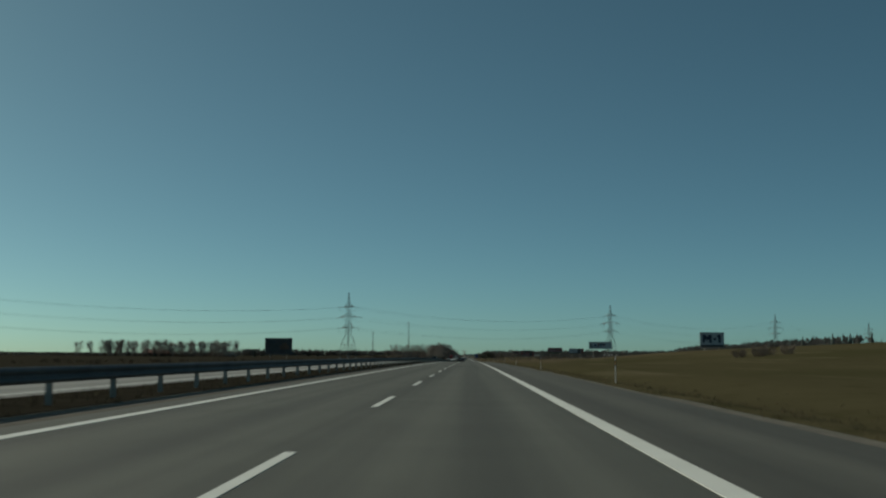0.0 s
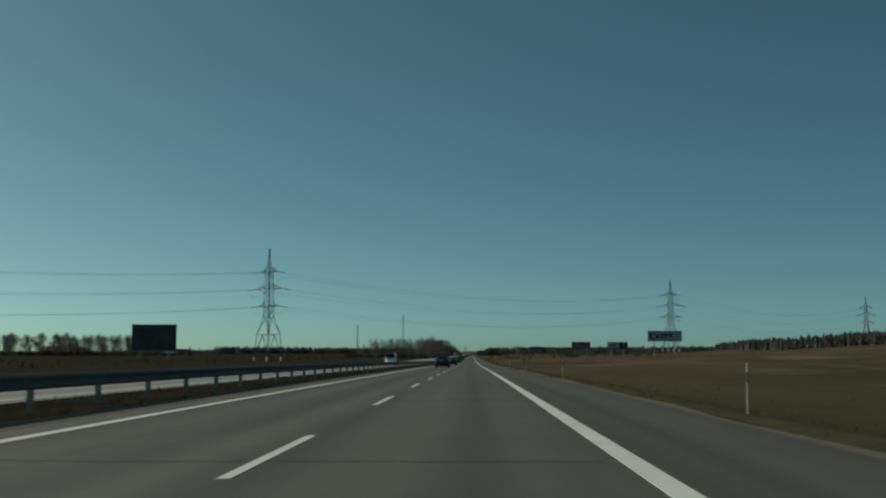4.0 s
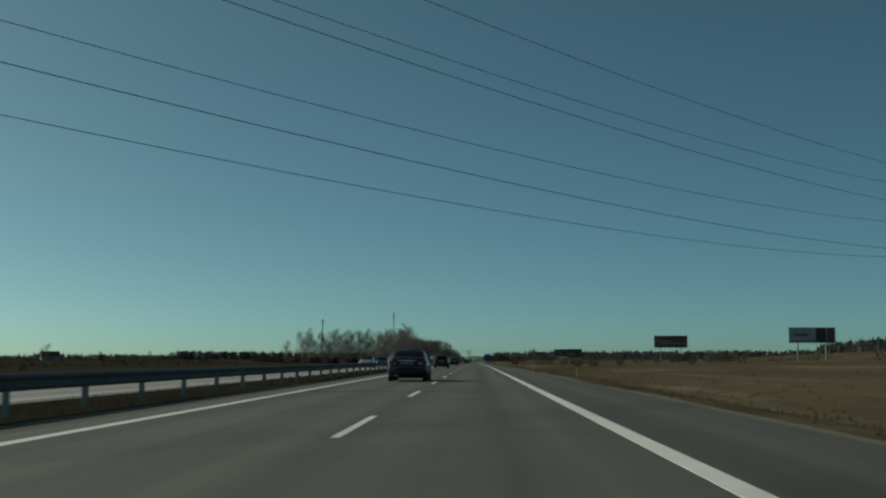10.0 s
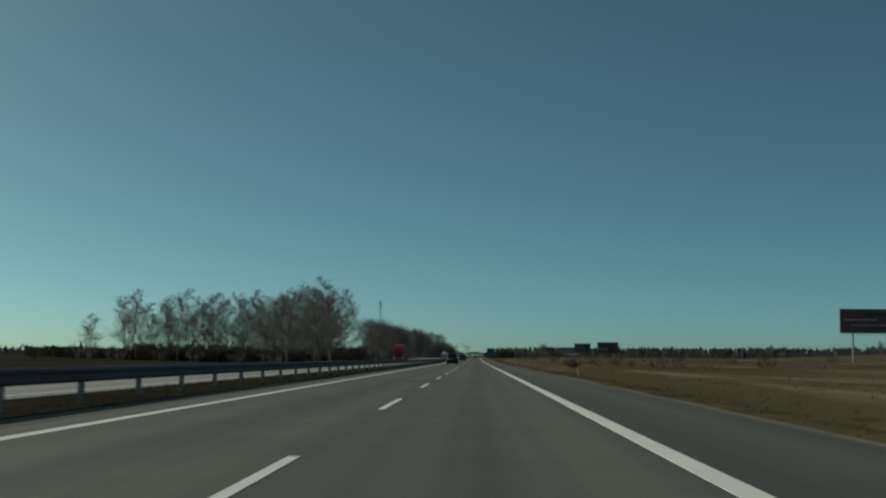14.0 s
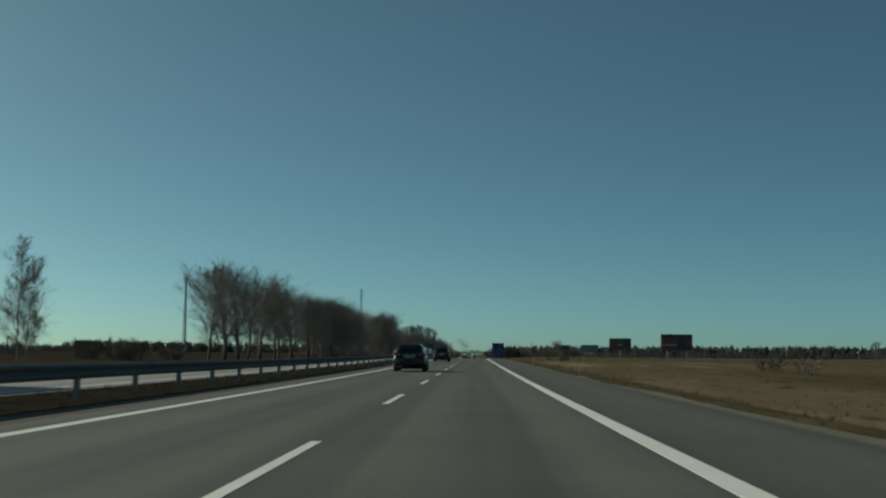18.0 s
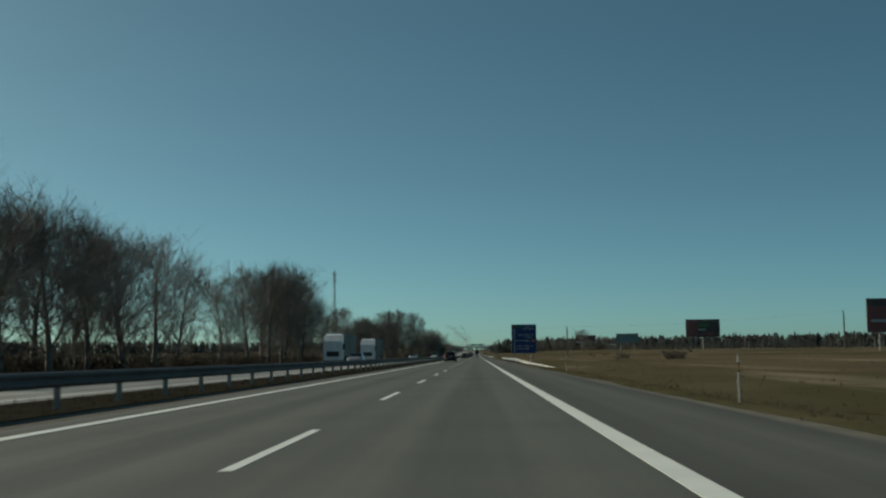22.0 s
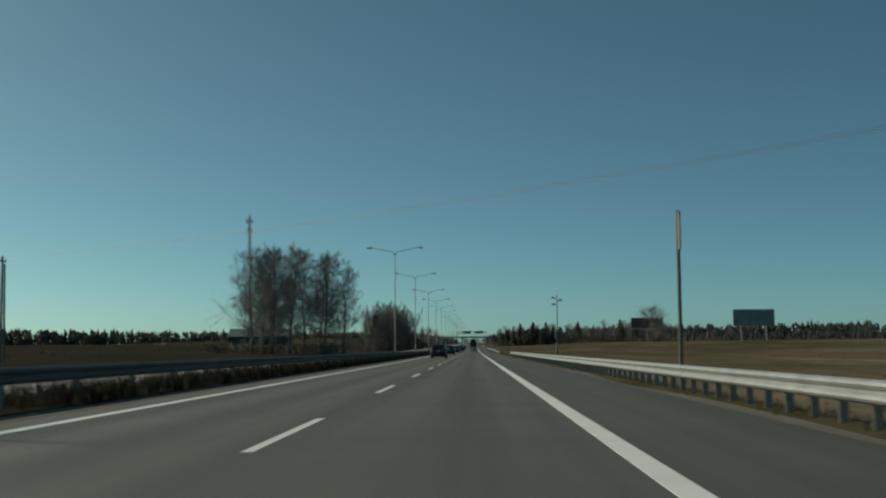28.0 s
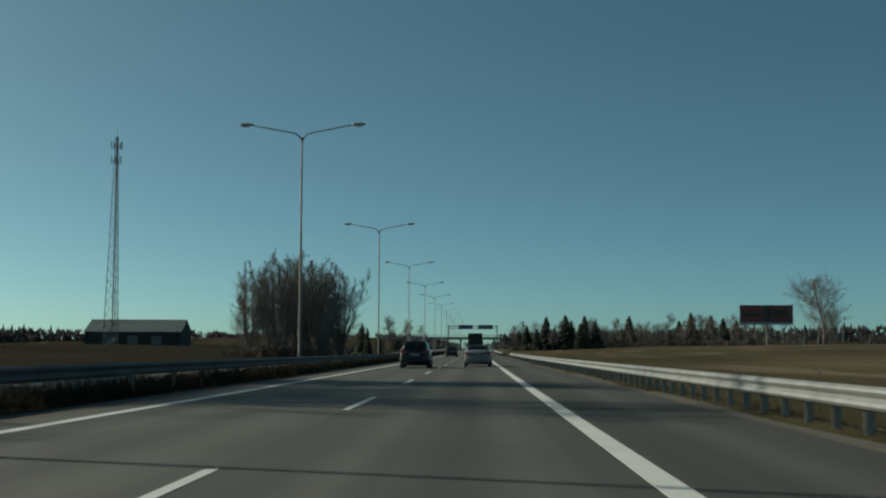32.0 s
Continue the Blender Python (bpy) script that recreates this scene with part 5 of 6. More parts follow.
# long row of broad trees beside the opposite carriageway
for k, (y, size) in enumerate(((695, 0.9), (700.5, 1.06), (706, 1.04), (710.5, 0.9), (716, 1.04))):
    plant(LINDENS[(k + 1) % 4], -39.0, y, size, rng.uniform(0, 6.28), "broad bare roadside tree with a rounded airy crown", group="row of roadside trees", squash=1.3 if k else 0.95)
y = 722.0
k = 0
while y < 816:
    plant(LINDENS[k % 4], -39.0 + rng.uniform(-1.2, 1.2), y, (1.08, 1.16, 1.06, 1.18, 1.12)[k % 5] * (0.9 if y < 770 else 1.0), rng.uniform(0, 6.28), "broad bare roadside tree with dark spreading branches", group="row of roadside trees", squash=1.2)
    y += rng.uniform(4.8, 6.8)
    k += 1
for i in range(9):
    plant(LINDENS[(i + 2) % 4], -43.5 + rng.uniform(-1, 1), 764 + 6.2 * i, rng.uniform(1.05, 1.22), rng.uniform(0, 6.28), "broad bare tree behind the roadside row", group="row of roadside trees", squash=1.2)
plant(LINDENS[3], -40.5, 823, 1.0, 2.2, "broad bare tree at the end of the row", group="row of roadside trees", squash=1.1)
plant(LINDENS[2], -39.5, 835, 1.0, 0.4, "single broad bare tree beyond the row", group="row of roadside trees")
for i in range(16):
    plant(SHRUBS[i % 3], -46 + rng.uniform(-3, 3), 775 + 2.6 * i + rng.uniform(-1, 1), rng.uniform(1.4, 2.5), rng.uniform(0, 6.28), "tangled bare undergrowth shrub behind the tree row", "shrub", "undergrowth behind the row", squash=1.4)
for i, (x, y, s) in enumerate(((-39, 855, 1.32), (-41, 850, 1.22), (-38, 859.5, 1.38), (-39, 864.5, 1.36), (-37.5, 870.5, 1.3), (-40.5, 876, 1.16), (-38, 882, 1.02), (-38, 888, 0.86), (-43, 862, 1.25), (-43.5, 868, 1.18), (-36, 867.5, 1.1), (-42, 880, 0.95))):
    plant(LINDENS[i % 4], x, y, s, rng.uniform(0, 6.28), "broad bare tree in a dense roadside clump", group="roadside clump", squash=1.15)
for i, (x, y, s) in enumerate(((-38, 905, 0.98), (-38, 911, 1.05), (-36.8, 927.5, 0.85), (-37, 931.5, 0.95), (-38, 932, 0.88), (-35.2, 939.5, 0.98), (-36.5, 944, 0.92), (-35, 948, 0.9))):
    plant((ALDERS[i + 1] if i < 2 else THICK_ALDERS[i % 2]), x, y, s, rng.uniform(0, 6.28), "tall bare roadside tree with fine twigs", group="roadside trees before the tower", squash=1.2 if i < 2 else 1.0)
plant(LINDENS[1], -29.0, 955, 1.0, 0.7, "round-crowned bare willow-like tree at the roadside", group="roadside trees before the tower", squash=1.45)
plant(LINDENS[3], -32.0, 955, 0.9, 2.7, "round-crowned bare tree at the roadside", group="roadside trees before the tower")
for i, (x, y, s) in enumerate(((-34.2, 1105, 1.62), (-37.5, 1098, 1.78), (-41, 1106, 1.86), (-44.5, 1104, 1.94), (-47, 1099, 1.88), (-50, 1095, 1.86), (-53, 1102, 1.9), (-55.5, 1096, 1.8), (-49, 1084, 1.5))):
    plant(ALDERS[i % 3], x, y, s, rng.uniform(0, 6.28), "tall bare alder with level side branches", group="alder clump", squash=0.95)
for i in range(14):
    plant(SHRUBS[i % 3], -64 + 2.4 * i, 1098 + rng.uniform(-6, 6), rng.uniform(1.2, 2.2), rng.uniform(0, 6.28), "bare undergrowth shrub below the alders", "shrub", "undergrowth below the alders", squash=1.4)
for i, (x, y, s) in enumerate(((-43.2, 1194, 1.16), (-40.4, 1199, 1.32), (-37.0, 1194, 1.38), (-34.5, 1199, 1.34), (-29.6, 1196, 1.28), (-27.2, 1201, 1.15), (-36.5, 1203, 1.36), (-31.5, 1203, 1.2))):
    plant(WILLOWS[i % 2], x, y, s, 1.3 * i, "tall bare willow with a fan of many upright stems", group="willows")
for i in range(9):
    plant(SHRUBS[i % 3], -47 + 2.6 * i, 1194 + rng.uniform(-3, 3), rng.uniform(1.4, 2.2), rng.uniform(0, 6.28), "dense bare shrub at the foot of the willows", "shrub", "shrubs below the willows", squash=1.5)
for i in range(7):
    plant(SHRUBS[i % 3], -37 + rng.uniform(-2.5, 2.0), 926 + 4.5 * i, rng.uniform(0.9, 1.5), rng.uniform(0, 6.28), "tangled bare shrub under the roadside trees", "shrub", "shrubs before the tower", squash=1.4)
for x, y, s in ((-39, 927, 0.8), (-38, 941, 0.85), (-33.5, 945, 0.82), (-37, 951, 0.85)):
    plant(LINDENS[int(y) % 4], x, y, s, rng.uniform(0, 6.28), "spreading bare tree in the roadside group", group="roadside trees before the tower")
for x, y, s in ((-25.5, 1222, 0.55), (-27.5, 1226, 0.66), (-24.5, 1232, 0.5), (-30, 1236, 0.6), (-95, 1330, 0.55), (-75, 1350, 0.5), (-86, 1340, 0.4), (-66, 1345, 0.45)):
    plant(SPRUCES[int(y) % 3], x, y, s, rng.uniform(0, 6.28), "dark green spruce near the road", group="spruces by the road")
for x, y, s in ((-26, 1262, 0.75), (-29, 1275, 0.7), (-27, 1320, 0.85), (-30, 1335, 0.8), (-25, 1360, 0.8), (-40, 1290, 0.6), (-52, 1240, 0.4), (-60, 1236, 0.4), (-57, 1250, 0.45)):
    plant(FAR_TREES[int(y) % 4], x, y, s * 1.1, rng.uniform(0, 6.28), "bare roundish tree beside the opposite carriageway", group="trees before the overpass")
# right-hand side: lone oak, spruces and bushes at the field's far edge
plant(LINDENS[2], 86.2, 1229.6, 1.2, 1.2, "lone bare oak with a rounded crown in the field", group="field trees", squash=1.3)
plant(LINDENS[2], 250.0, 988, 0.82, 2.0, "lone bare rounded tree far out in the field", group="field trees")
plant(LINDENS[1], 266.0, 1000, 0.45, 1.0, "small bare tree beside the far rounded one", group="field trees")
plant(LINDENS[0], 91.5, 1236, 0.6, 3.0, "small bare tree beside the lone oak", group="field trees")
for x, y, s in ((23, 1352, 1.1), (27, 1346, 1.05), (31.5, 1350, 1.45), (36, 1356, 1.15), (40, 1349, 1.5), (44, 1358, 1.25), (49, 1352, 1.45), (53, 1348, 1.2), (74, 1372, 1.45), (100, 1378, 1.2), (103.5, 1372, 1.55), (107, 1380, 1.3),
                (112, 1374, 1.05), (115.5, 1378, 1.45), (119, 1372, 1.3), (127, 1376, 1.25), (20, 1360, 0.9), (33, 1360, 1.2), (46, 1346, 1.1)):
    plant(SPRUCES[int(x) % 3], x, y, s * (0.87 - 0.10 * (int(x) % 3 == 0)), rng.uniform(0, 6.28), "dark spruce in a group at the field's far edge", group="spruce group", squash=1.42)
for i in range(56):
    x = 18 + 118 * i / 55 + rng.uniform(-2, 2)
    plant(FAR_TREES[i % 4], x, 1345 + rng.uniform(0, 36), rng.uniform(0.6, 1.05), rng.uniform(0, 6.28), "bare tree among the spruces", group="trees among the spruces")
for i in range(40):
    plant(SHRUBS[i % 3], 16 + 3.1 * i, 1346 + rng.uniform(-3, 8), rng.uniform(1.6, 2.6), rng.uniform(0, 6.28), "brown bare undergrowth below the spruces", "shrub", "undergrowth below the spruces", squash=1.5)
# shrubs in the right-hand fields
SHRUB_SITES = [(35, 851, 1.0), (37.5, 853, 0.95), (33.6, 880, 0.8), (48, 945, 1.2), (27, 858, 0.6),
               (62, 500, 1.5), (65, 503, 1.7), (70, 498, 1.4), (58, 470, 1.2), (75, 520, 1.8), (80, 530, 1.6), (90, 470, 1.9), (95, 480, 2.0), (100, 476, 1.8)]
for i in range(34):
    SHRUB_SITES.append((rng.uniform(18, 95), rng.uniform(455, 660), rng.uniform(0.5, 1.1)))
for i in range(14):
    SHRUB_SITES.append((rng.uniform(25, 90), rng.uniform(840, 1010), rng.uniform(0.4, 0.9)))
for i, (x, y, s) in enumerate(((46, 97, 1.0), (48.5, 100, 1.1), (51, 98, 0.95), (43.8, 99, 0.9), (23.0, 474, 0.95), (26.2, 474, 0.9), (23.5, 500, 0.8), (26.5, 503, 0.75), (34.5, 484, 0.9), (62, 527, 1.8), (66, 530, 1.6), (14.2, 562, 0.9), (14.9, 563.5, 0.8), (-44, 683, 1.5), (-47, 687, 1.8), (-42, 690, 1.4), (-51, 686, 1.6), (35, 851, 1.0), (37, 852, 0.9))):
    plant(DENSE_SHRUBS[i % 2], x, y, s, rng.uniform(0, 6.28), "dense dark rounded shrub in the dry grass", "shrub", "dense field shrubs", squash=1.25)
for i, (x, y, s) in enumerate(SHRUB_SITES):
    plant(SHRUBS[i % 3], x, y, s, rng.uniform(0, 6.28), "low bare brown shrub in the dry field", "shrub", "field shrubs", squash=1.2)
for x, y, s in ((118, 650, 0.42), (121, 655, 0.36), (128, 690, 0.3), (190, 980, 0.55), (230, 1010, 0.5), (150, 760, 0.35), (260, 1180, 0.55), (225, 1250, 0.5)):
    plant(FAR_TREES[int(y) % 4], x, y, s, rng.uniform(0, 6.28), "small bare tree far out in the field", group="small field trees")
plant(SAPLINGS[1], 10.0, 244, 0.46, 0.5, "slender bare sapling on the verge", "sapling", "saplings on the verge")
plant(SAPLINGS[2], 10.6, 245, 0.3, 2.5, "slender bare sapling on the verge", "sapling", "saplings on the verge")
# left-hand groves in the first stretch
for i in range(92):
    x, y = (rng.uniform(-290, -212) if i < 62 else rng.uniform(-352, -296)), rng.uniform(528, 560)
    plant(FAR_TREES[i % 4], x, y, rng.uniform(0.85, 1.12), rng.uniform(0, 6.28), "bare tree in a distant grove", group="distant groves", squash=1.25)
for i in range(24):
    x, y = rng.uniform(-330, -190), rng.uniform(520, 860)
    plant((FAR_TREES + SPRUCES)[i % 7], x, y, rng.uniform(0.35, 0.6), rng.uniform(0, 6.28), "small tree near the distant farms", group="trees near the farms")


# ---- far woods ----
def woods(name, spots, material, label, spiky, seed, tufts_each=12, thin=1.0):
    """Many small far trees in one mesh: ragged upright tufts, or ragged cones."""
    r = random.Random(seed)
    s = Shape()
    for x, y, z, h in spots:
        if spiky:
            for _ in range(tufts_each):
                q, u = r.uniform(0, 6.28), r.random() ** 0.8
                w, d = h * r.uniform(0.055, 0.11) * thin, h * (0.34 if thin == 1 else 0.75) * r.random() * (1.1 - 0.6 * u)
                cx, cy, b = x + d * math.cos(q), y + d * math.sin(q), z + h * u * 0.72 - 0.3
                t, lean = b + h * r.uniform(0.12, 0.26), r.uniform(-0.12, 0.12) * h
                s.add([(cx - w, cy, b), (cx + w * 0.6, cy - w, b), (cx + w * 0.6, cy + w, b), (cx + lean, cy + 0.5 * lean, t)], [(0, 1, 3), (1, 2, 3), (2, 0, 3)])
        else:
            for k in range(5):
                b, t, w = z + h * (0.02 + 0.17 * k), z + h * (0.42 + 0.145 * k), h * (0.22 - 0.035 * k) * r.uniform(0.8, 1.15)
                ring = [(x + w * math.cos(q) * r.uniform(0.75, 1.2), y + w * math.sin(q) * r.uniform(0.75, 1.2), b) for q in (6.283 * i / 6 for i in range(6))]
                s.add(ring + [(x, y, t)], [(i, (i + 1) % 6, 6) for i in range(6)] + [(5, 4, 3, 2, 1, 0)])
    return solid(name, s, material, label, "woods", kind="stuff")


r = random.Random(9)
bare, pine, scrub = [], [], []


def belt(points, n, deep, h0, h1, pines, low=False):
    """Scatter far trees in a belt along a line of points on the plan."""
    points = [Vector((a, STATION * b)) for a, b in points]
    seg = list(zip(points, points[1:]))
    total = sum((b - a).length for a, b in seg)
    for _ in range(int(1.35 * n)):
        d = r.uniform(0, total)
        for a, b in seg:
            if d <= (b - a).length:
                break
            d -= (b - a).length
        p = a.lerp(b, d / (b - a).length)
        x, y = p.x + r.uniform(-deep, deep), p.y + r.uniform(-deep, deep)
        (scrub if low else pine if r.random() < pines else bare).append((x, y, ground_z(x, y), r.uniform(h0, h1)))


belt([(330, -50), (420, 300), (480, 620), (560, 1000), (520, 1500), (330, 2000)], 900, 35, 10, 16, 0.2)
belt([(330, 2000), (60, 2250), (-120, 2250), (-420, 1900)], 420, 40, 10, 15, 0.2)
belt([(30, 1640), (120, 1620), (330, 1560), (560, 1480)], 300, 25, 8, 13, 0.35)
belt([(-420, 1900), (-520, 1500), (-560, 1100)], 420, 40, 8.5, 11.5, 0.1)
belt([(-560, 1100), (-600, 700), (-560, 300), (-480, 0)], 800, 40, 4.5, 7, 0.15)
belt([(-36, 1480), (-40, 1700), (-44, 2200)], 150, 8, 9, 13, 0.2)
belt([(26, 1470), (30, 1700), (34, 2200)], 120, 8, 8, 12, 0.4)
belt([(-70, 60), (-80, 250), (-75, 420), (-85, 560)], 260, 22, 0.7, 1.5, 0.0, True)
belt([(-380, 545), (-290, 550), (-205, 545)], 90, 8, 2.5, 4.5, 0.0, True)
belt([(300, 480), (340, 700), (430, 950), (560, 1250)], 460, 20, 10, 14, 0.25)
belt([(225, 440), (240, 560), (290, 830), (380, 1010)], 620, 12, 7, 11, 0.3)
belt([(-28, 602), (-60, 600), (-95, 604)], 230, 6, 2.0, 3.4, 0.0, True)
belt([(-43, 770), (-41, 850), (-40, 886)], 210, 3.5, 1.4, 2.6, 0.0, True)
belt([(-38, 1188), (-34, 1204)], 40, 4, 1.4, 2.6, 0.0, True)
belt([(-60, 900), (-70, 1000), (-80, 1150), (-85, 1230)], 70, 9, 0.5, 1.0, 0.0, True)
belt([(130, 1330), (240, 1290), (420, 1230)], 170, 10, 4, 7, 0.1)
belt([(-640, 1120), (-520, 1380)], 260, 14, 6, 9, 0.1)
belt([(-520, 1380), (-390, 1600), (-220, 1760), (-60, 1820)], 480, 14, 14, 19, 0.15)
belt([(50, 1780), (220, 1700), (430, 1560), (600, 1400), (720, 1200)], 780, 14, 17, 23, 0.2)
belt([(16, 1384), (80, 1392), (140, 1390)], 130, 5, 7, 11, 0.1)
woods("far_woods", bare, HAZED_WOODS, "far leafless brown woods along the horizon, paled for haze", True, 21)
woods("scrub", scrub, THICKET, "low leafless brown thicket beside the fields", True, 23, 28, 0.75)
woods("far_pine_woods", pine, HAZED_PINES, "far dark pine woods along the horizon, paled for haze", False, 22)


# ---- grasses ----
def tufts(name, n, area, height, material, label, seed):
    """Clumps of crossed bent blades on the land."""
    q = random.Random(seed)
    s = Shape()
    for _ in range(n):
        x, y = area(q)
        y *= STATION
        z = (ground_z(x, y) if not (FAR_NEAR_X < x < LEFT_LINE) else road_z(y) - 0.04)
        for _ in range(4):
            a, h, w = q.uniform(0, 6.28), height * q.uniform(0.4, 1.2), q.uniform(0.012, 0.03)
            dx, dy, ox, oy = math.cos(a), math.sin(a), q.uniform(-0.1, 0.1), q.uniform(-0.1, 0.1)
            s.add([(x + ox - w * dy, y + oy + w * dx, z - 0.02), (x + ox + w * dy, y + oy - w * dx, z - 0.02), (x + ox + 0.35 * h * dx, y + oy + 0.35 * h * dy, z + h)], [(0, 1, 2)])
    return solid(name, s, material, label, "grass", kind="stuff")


tufts("verge_grass", 16000, lambda q: (5.1 + abs(q.gauss(0, 2.6)), q.uniform(0, 1150)), 0.15, DRY_GRASS, "dry tufts of grass along the verge", 31)
tufts("field_grass", 8000, lambda q: (9 + 60 * q.random() ** 2, q.uniform(230, 1250)), 0.16, DRY_GRASS, "dry yellow tufts of grass in the field", 32)
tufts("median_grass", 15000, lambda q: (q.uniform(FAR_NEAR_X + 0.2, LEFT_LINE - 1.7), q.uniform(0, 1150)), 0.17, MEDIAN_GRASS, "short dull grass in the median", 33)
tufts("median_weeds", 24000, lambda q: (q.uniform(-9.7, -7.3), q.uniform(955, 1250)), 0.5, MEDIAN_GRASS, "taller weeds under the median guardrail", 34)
# ---- vehicles ----
def ring_of(y, zl, zb, zt, hw, top):
    """Half-rounded body section at a distance y: sill, side, shoulder, deck."""
    right = [(hw * 0.55, zl), (hw * 0.93, zl + 0.02), (hw, zl + 0.22), (hw * 1.0, zb), (hw * top, zt - 0.03), (hw * top * 0.72, zt)]
    return [(x, y, z) for x, z in right] + [(-x, y, z) for x, z in reversed(right)]


def wheel_set(parent, sites, radius, width, alloy=True):
    for x, y in sites:
        side = 1 if x > 0 else -1
        w = part("wheel", Shape().tube([(x - side * width, y, radius), (x, y, radius)], [radius * 0.66] * 2, 14), BLACK, parent)
        rings = [[(x - side * a, y + q * math.cos(t), radius + q * math.sin(t)) for t in (2 * math.pi * i / 18 for i in range(18))]
                 for a, q in ((width, radius * 0.66), (width, radius * 0.94), (width * 0.85, radius), (width * 0.12, radius), (0.0, radius * 0.94), (0.0, radius * 0.66))]
        part("tyre", Shape().loft(rings, cap=False), BLACK, w, smooth=True)
        rim = Shape().tube([(x - side * 0.04, y, radius), (x + side * 0.004, y, radius)], [radius * 0.62, radius * 0.2], 14)
        for i in range(5):
            t = 2 * math.pi * i / 5
            rim.bar((x + side * 0.006, y, radius), (x - side * 0.012, y + radius * 0.62 * math.cos(t), radius + radius * 0.62 * math.sin(t)), 0.035)
        part("rim", rim, ALLOY if alloy else SIGN_GREY, w)


def car(x, y, material, label, style="sedan", turn=0.0, group="cars on the motorway"):
    """A car, nose along +y: lofted body and cabin, glass, roof, pillars, wheels, lamps, bumpers, mirrors."""
    top = thing("car", road_pose(x, STATION * y, 0.0, turn), label, "car", group)
    half = {"sedan": 0.90, "suv": 0.91, "hatch": 0.90, "van": 0.95}[style]
    length = {"sedan": 4.8, "suv": 4.5, "hatch": 4.35, "van": 5.2}[style]
    rise = {"sedan": 1.46, "suv": 1.68, "hatch": 1.55, "van": 2.2}[style]
    belt_z = {"sedan": 1.03, "suv": 1.10, "hatch": 1.05, "van": 1.2}[style]
    r = 0.33 if style in ("sedan", "hatch") else 0.36
    b, f = -length / 2, length / 2
    deck = belt_z + (0.09 if style == "sedan" else 0.0)
    body = Shape().loft([ring_of(b, 0.32, 0.62, 0.74, half * 0.92, 0.88), ring_of(b + 0.07, 0.26, 0.70, deck - 0.06, half * 0.95, 0.88), ring_of(b + 0.30, 0.24, 0.76, deck, half * 0.99, 0.90),
                         ring_of(b + 0.9, 0.20, 0.80, belt_z + 0.02, half, 0.93), ring_of(0.0, 0.20, 0.80, belt_z, half, 0.93), ring_of(f - 1.3, 0.20, 0.78, belt_z - 0.06, half, 0.93),
                         ring_of(f - 0.5, 0.22, 0.70, 0.86, half * 0.97, 0.88), ring_of(f - 0.1, 0.28, 0.58, 0.74, half * 0.88, 0.84), ring_of(f, 0.36, 0.52, 0.64, half * 0.78, 0.8)])
    shell = part("body", body, material, top, smooth=True)
    rear0, rear1 = {"sedan": (b + 0.62, b + 1.35), "suv": (b + 0.12, b + 0.55), "hatch": (b + 0.14, b + 0.6), "van": (b + 0.06, b + 0.2)}[style]
    win0, win1 = {"sedan": (f - 1.45, f - 2.2), "suv": (f - 1.3, f - 2.0), "hatch": (f - 1.2, f - 1.95), "van": (f - 0.9, f - 1.6)}[style]
    roof_w = half * (0.80 if style != "van" else 0.88)
    low_w = half * 0.925

    def hull(u, turn_up, out=0.0):
        """A point of the rounded cabin: u from tail to nose, turn_up from one belt line over the roof to the other (degrees)."""
        yy = rear0 + (win0 - rear0) * u
        up = min(1.0, (yy - rear0 + 0.02) / (rear1 - rear0), (win0 - yy + 0.02) / (win0 - win1))
        h = (rise - belt_z + 0.05) * (1 - (1 - max(0.0, up)) ** 1.7) * (1 - 0.045 * (2 * u - 1) ** 2)
        plan = 1 - 0.09 * abs(2 * u - 1) ** 2.4
        q = radians(turn_up)
        c, sn = math.cos(q), math.sin(q)
        lean = abs(sn) ** 0.42
        wide = low_w + (roof_w - low_w) * lean * min(1.0, h / (rise - belt_z))
        return (math.copysign(abs(c) ** 0.34, c) * (wide + out) * plan, yy + out * (-1 if u < 0.3 else 1 if u > 0.7 else 0), belt_z - 0.05 + (h + out) * lean)

    def pane(name, u0, u1, q0, q1, label, material=CAR_GLASS, nu=6, nq=8, out=0.008):
        grid = [hull(u0 + (u1 - u0) * i / nu, q0 + (q1 - q0) * j / nq, out) for i in range(nu + 1) for j in range(nq + 1)]
        return part(name, Shape().add(grid, [(i * (nq + 1) + j, (i + 1) * (nq + 1) + j, (i + 1) * (nq + 1) + j + 1, i * (nq + 1) + j + 1) for i in range(nu) for j in range(nq)]), material, top, label, smooth=True)

    span = win0 - rear0
    u_rear, u_front = (rear1 - rear0) / span, 1 - (win0 - win1) / span
    mid = (u_rear + u_front) / 2
    side_edge = u_front + (1 - u_front) * 0.50
    windows = [("rear_window", u_rear * 0.14, u_rear * 0.96, 34, 146, "dark tinted rear window"),
               ("windscreen", u_front + (1 - u_front) * 0.08, 1 - (1 - u_front) * 0.12, 32, 148, "dark windscreen glass")]
    for q0, q1 in ((5, 30), (150, 175)):
        windows.append(("side_window", u_rear * 0.80, mid - 0.02, q0, q1, "dark tinted side window"))
        windows.append(("side_window", mid + 0.02, side_edge, q0, q1, "dark tinted side window"))
    nu, nq = 44, 60
    cells = []
    for i in range(nu):
        for j in range(nq):
            u, q = (i + 0.5) / nu, 180 * (j + 0.5) / nq
            if not any(u0 < u < u1 and q0 < q < q1 for _, u0, u1, q0, q1, _ in windows):
                cells.append((i * (nq + 1) + j, (i + 1) * (nq + 1) + j, (i + 1) * (nq + 1) + j + 1, i * (nq + 1) + j + 1))
    part("cabin", Shape().add([hull(i / nu, 180 * j / nq) for i in range(nu + 1) for j in range(nq + 1)], cells), material, top, smooth=True)
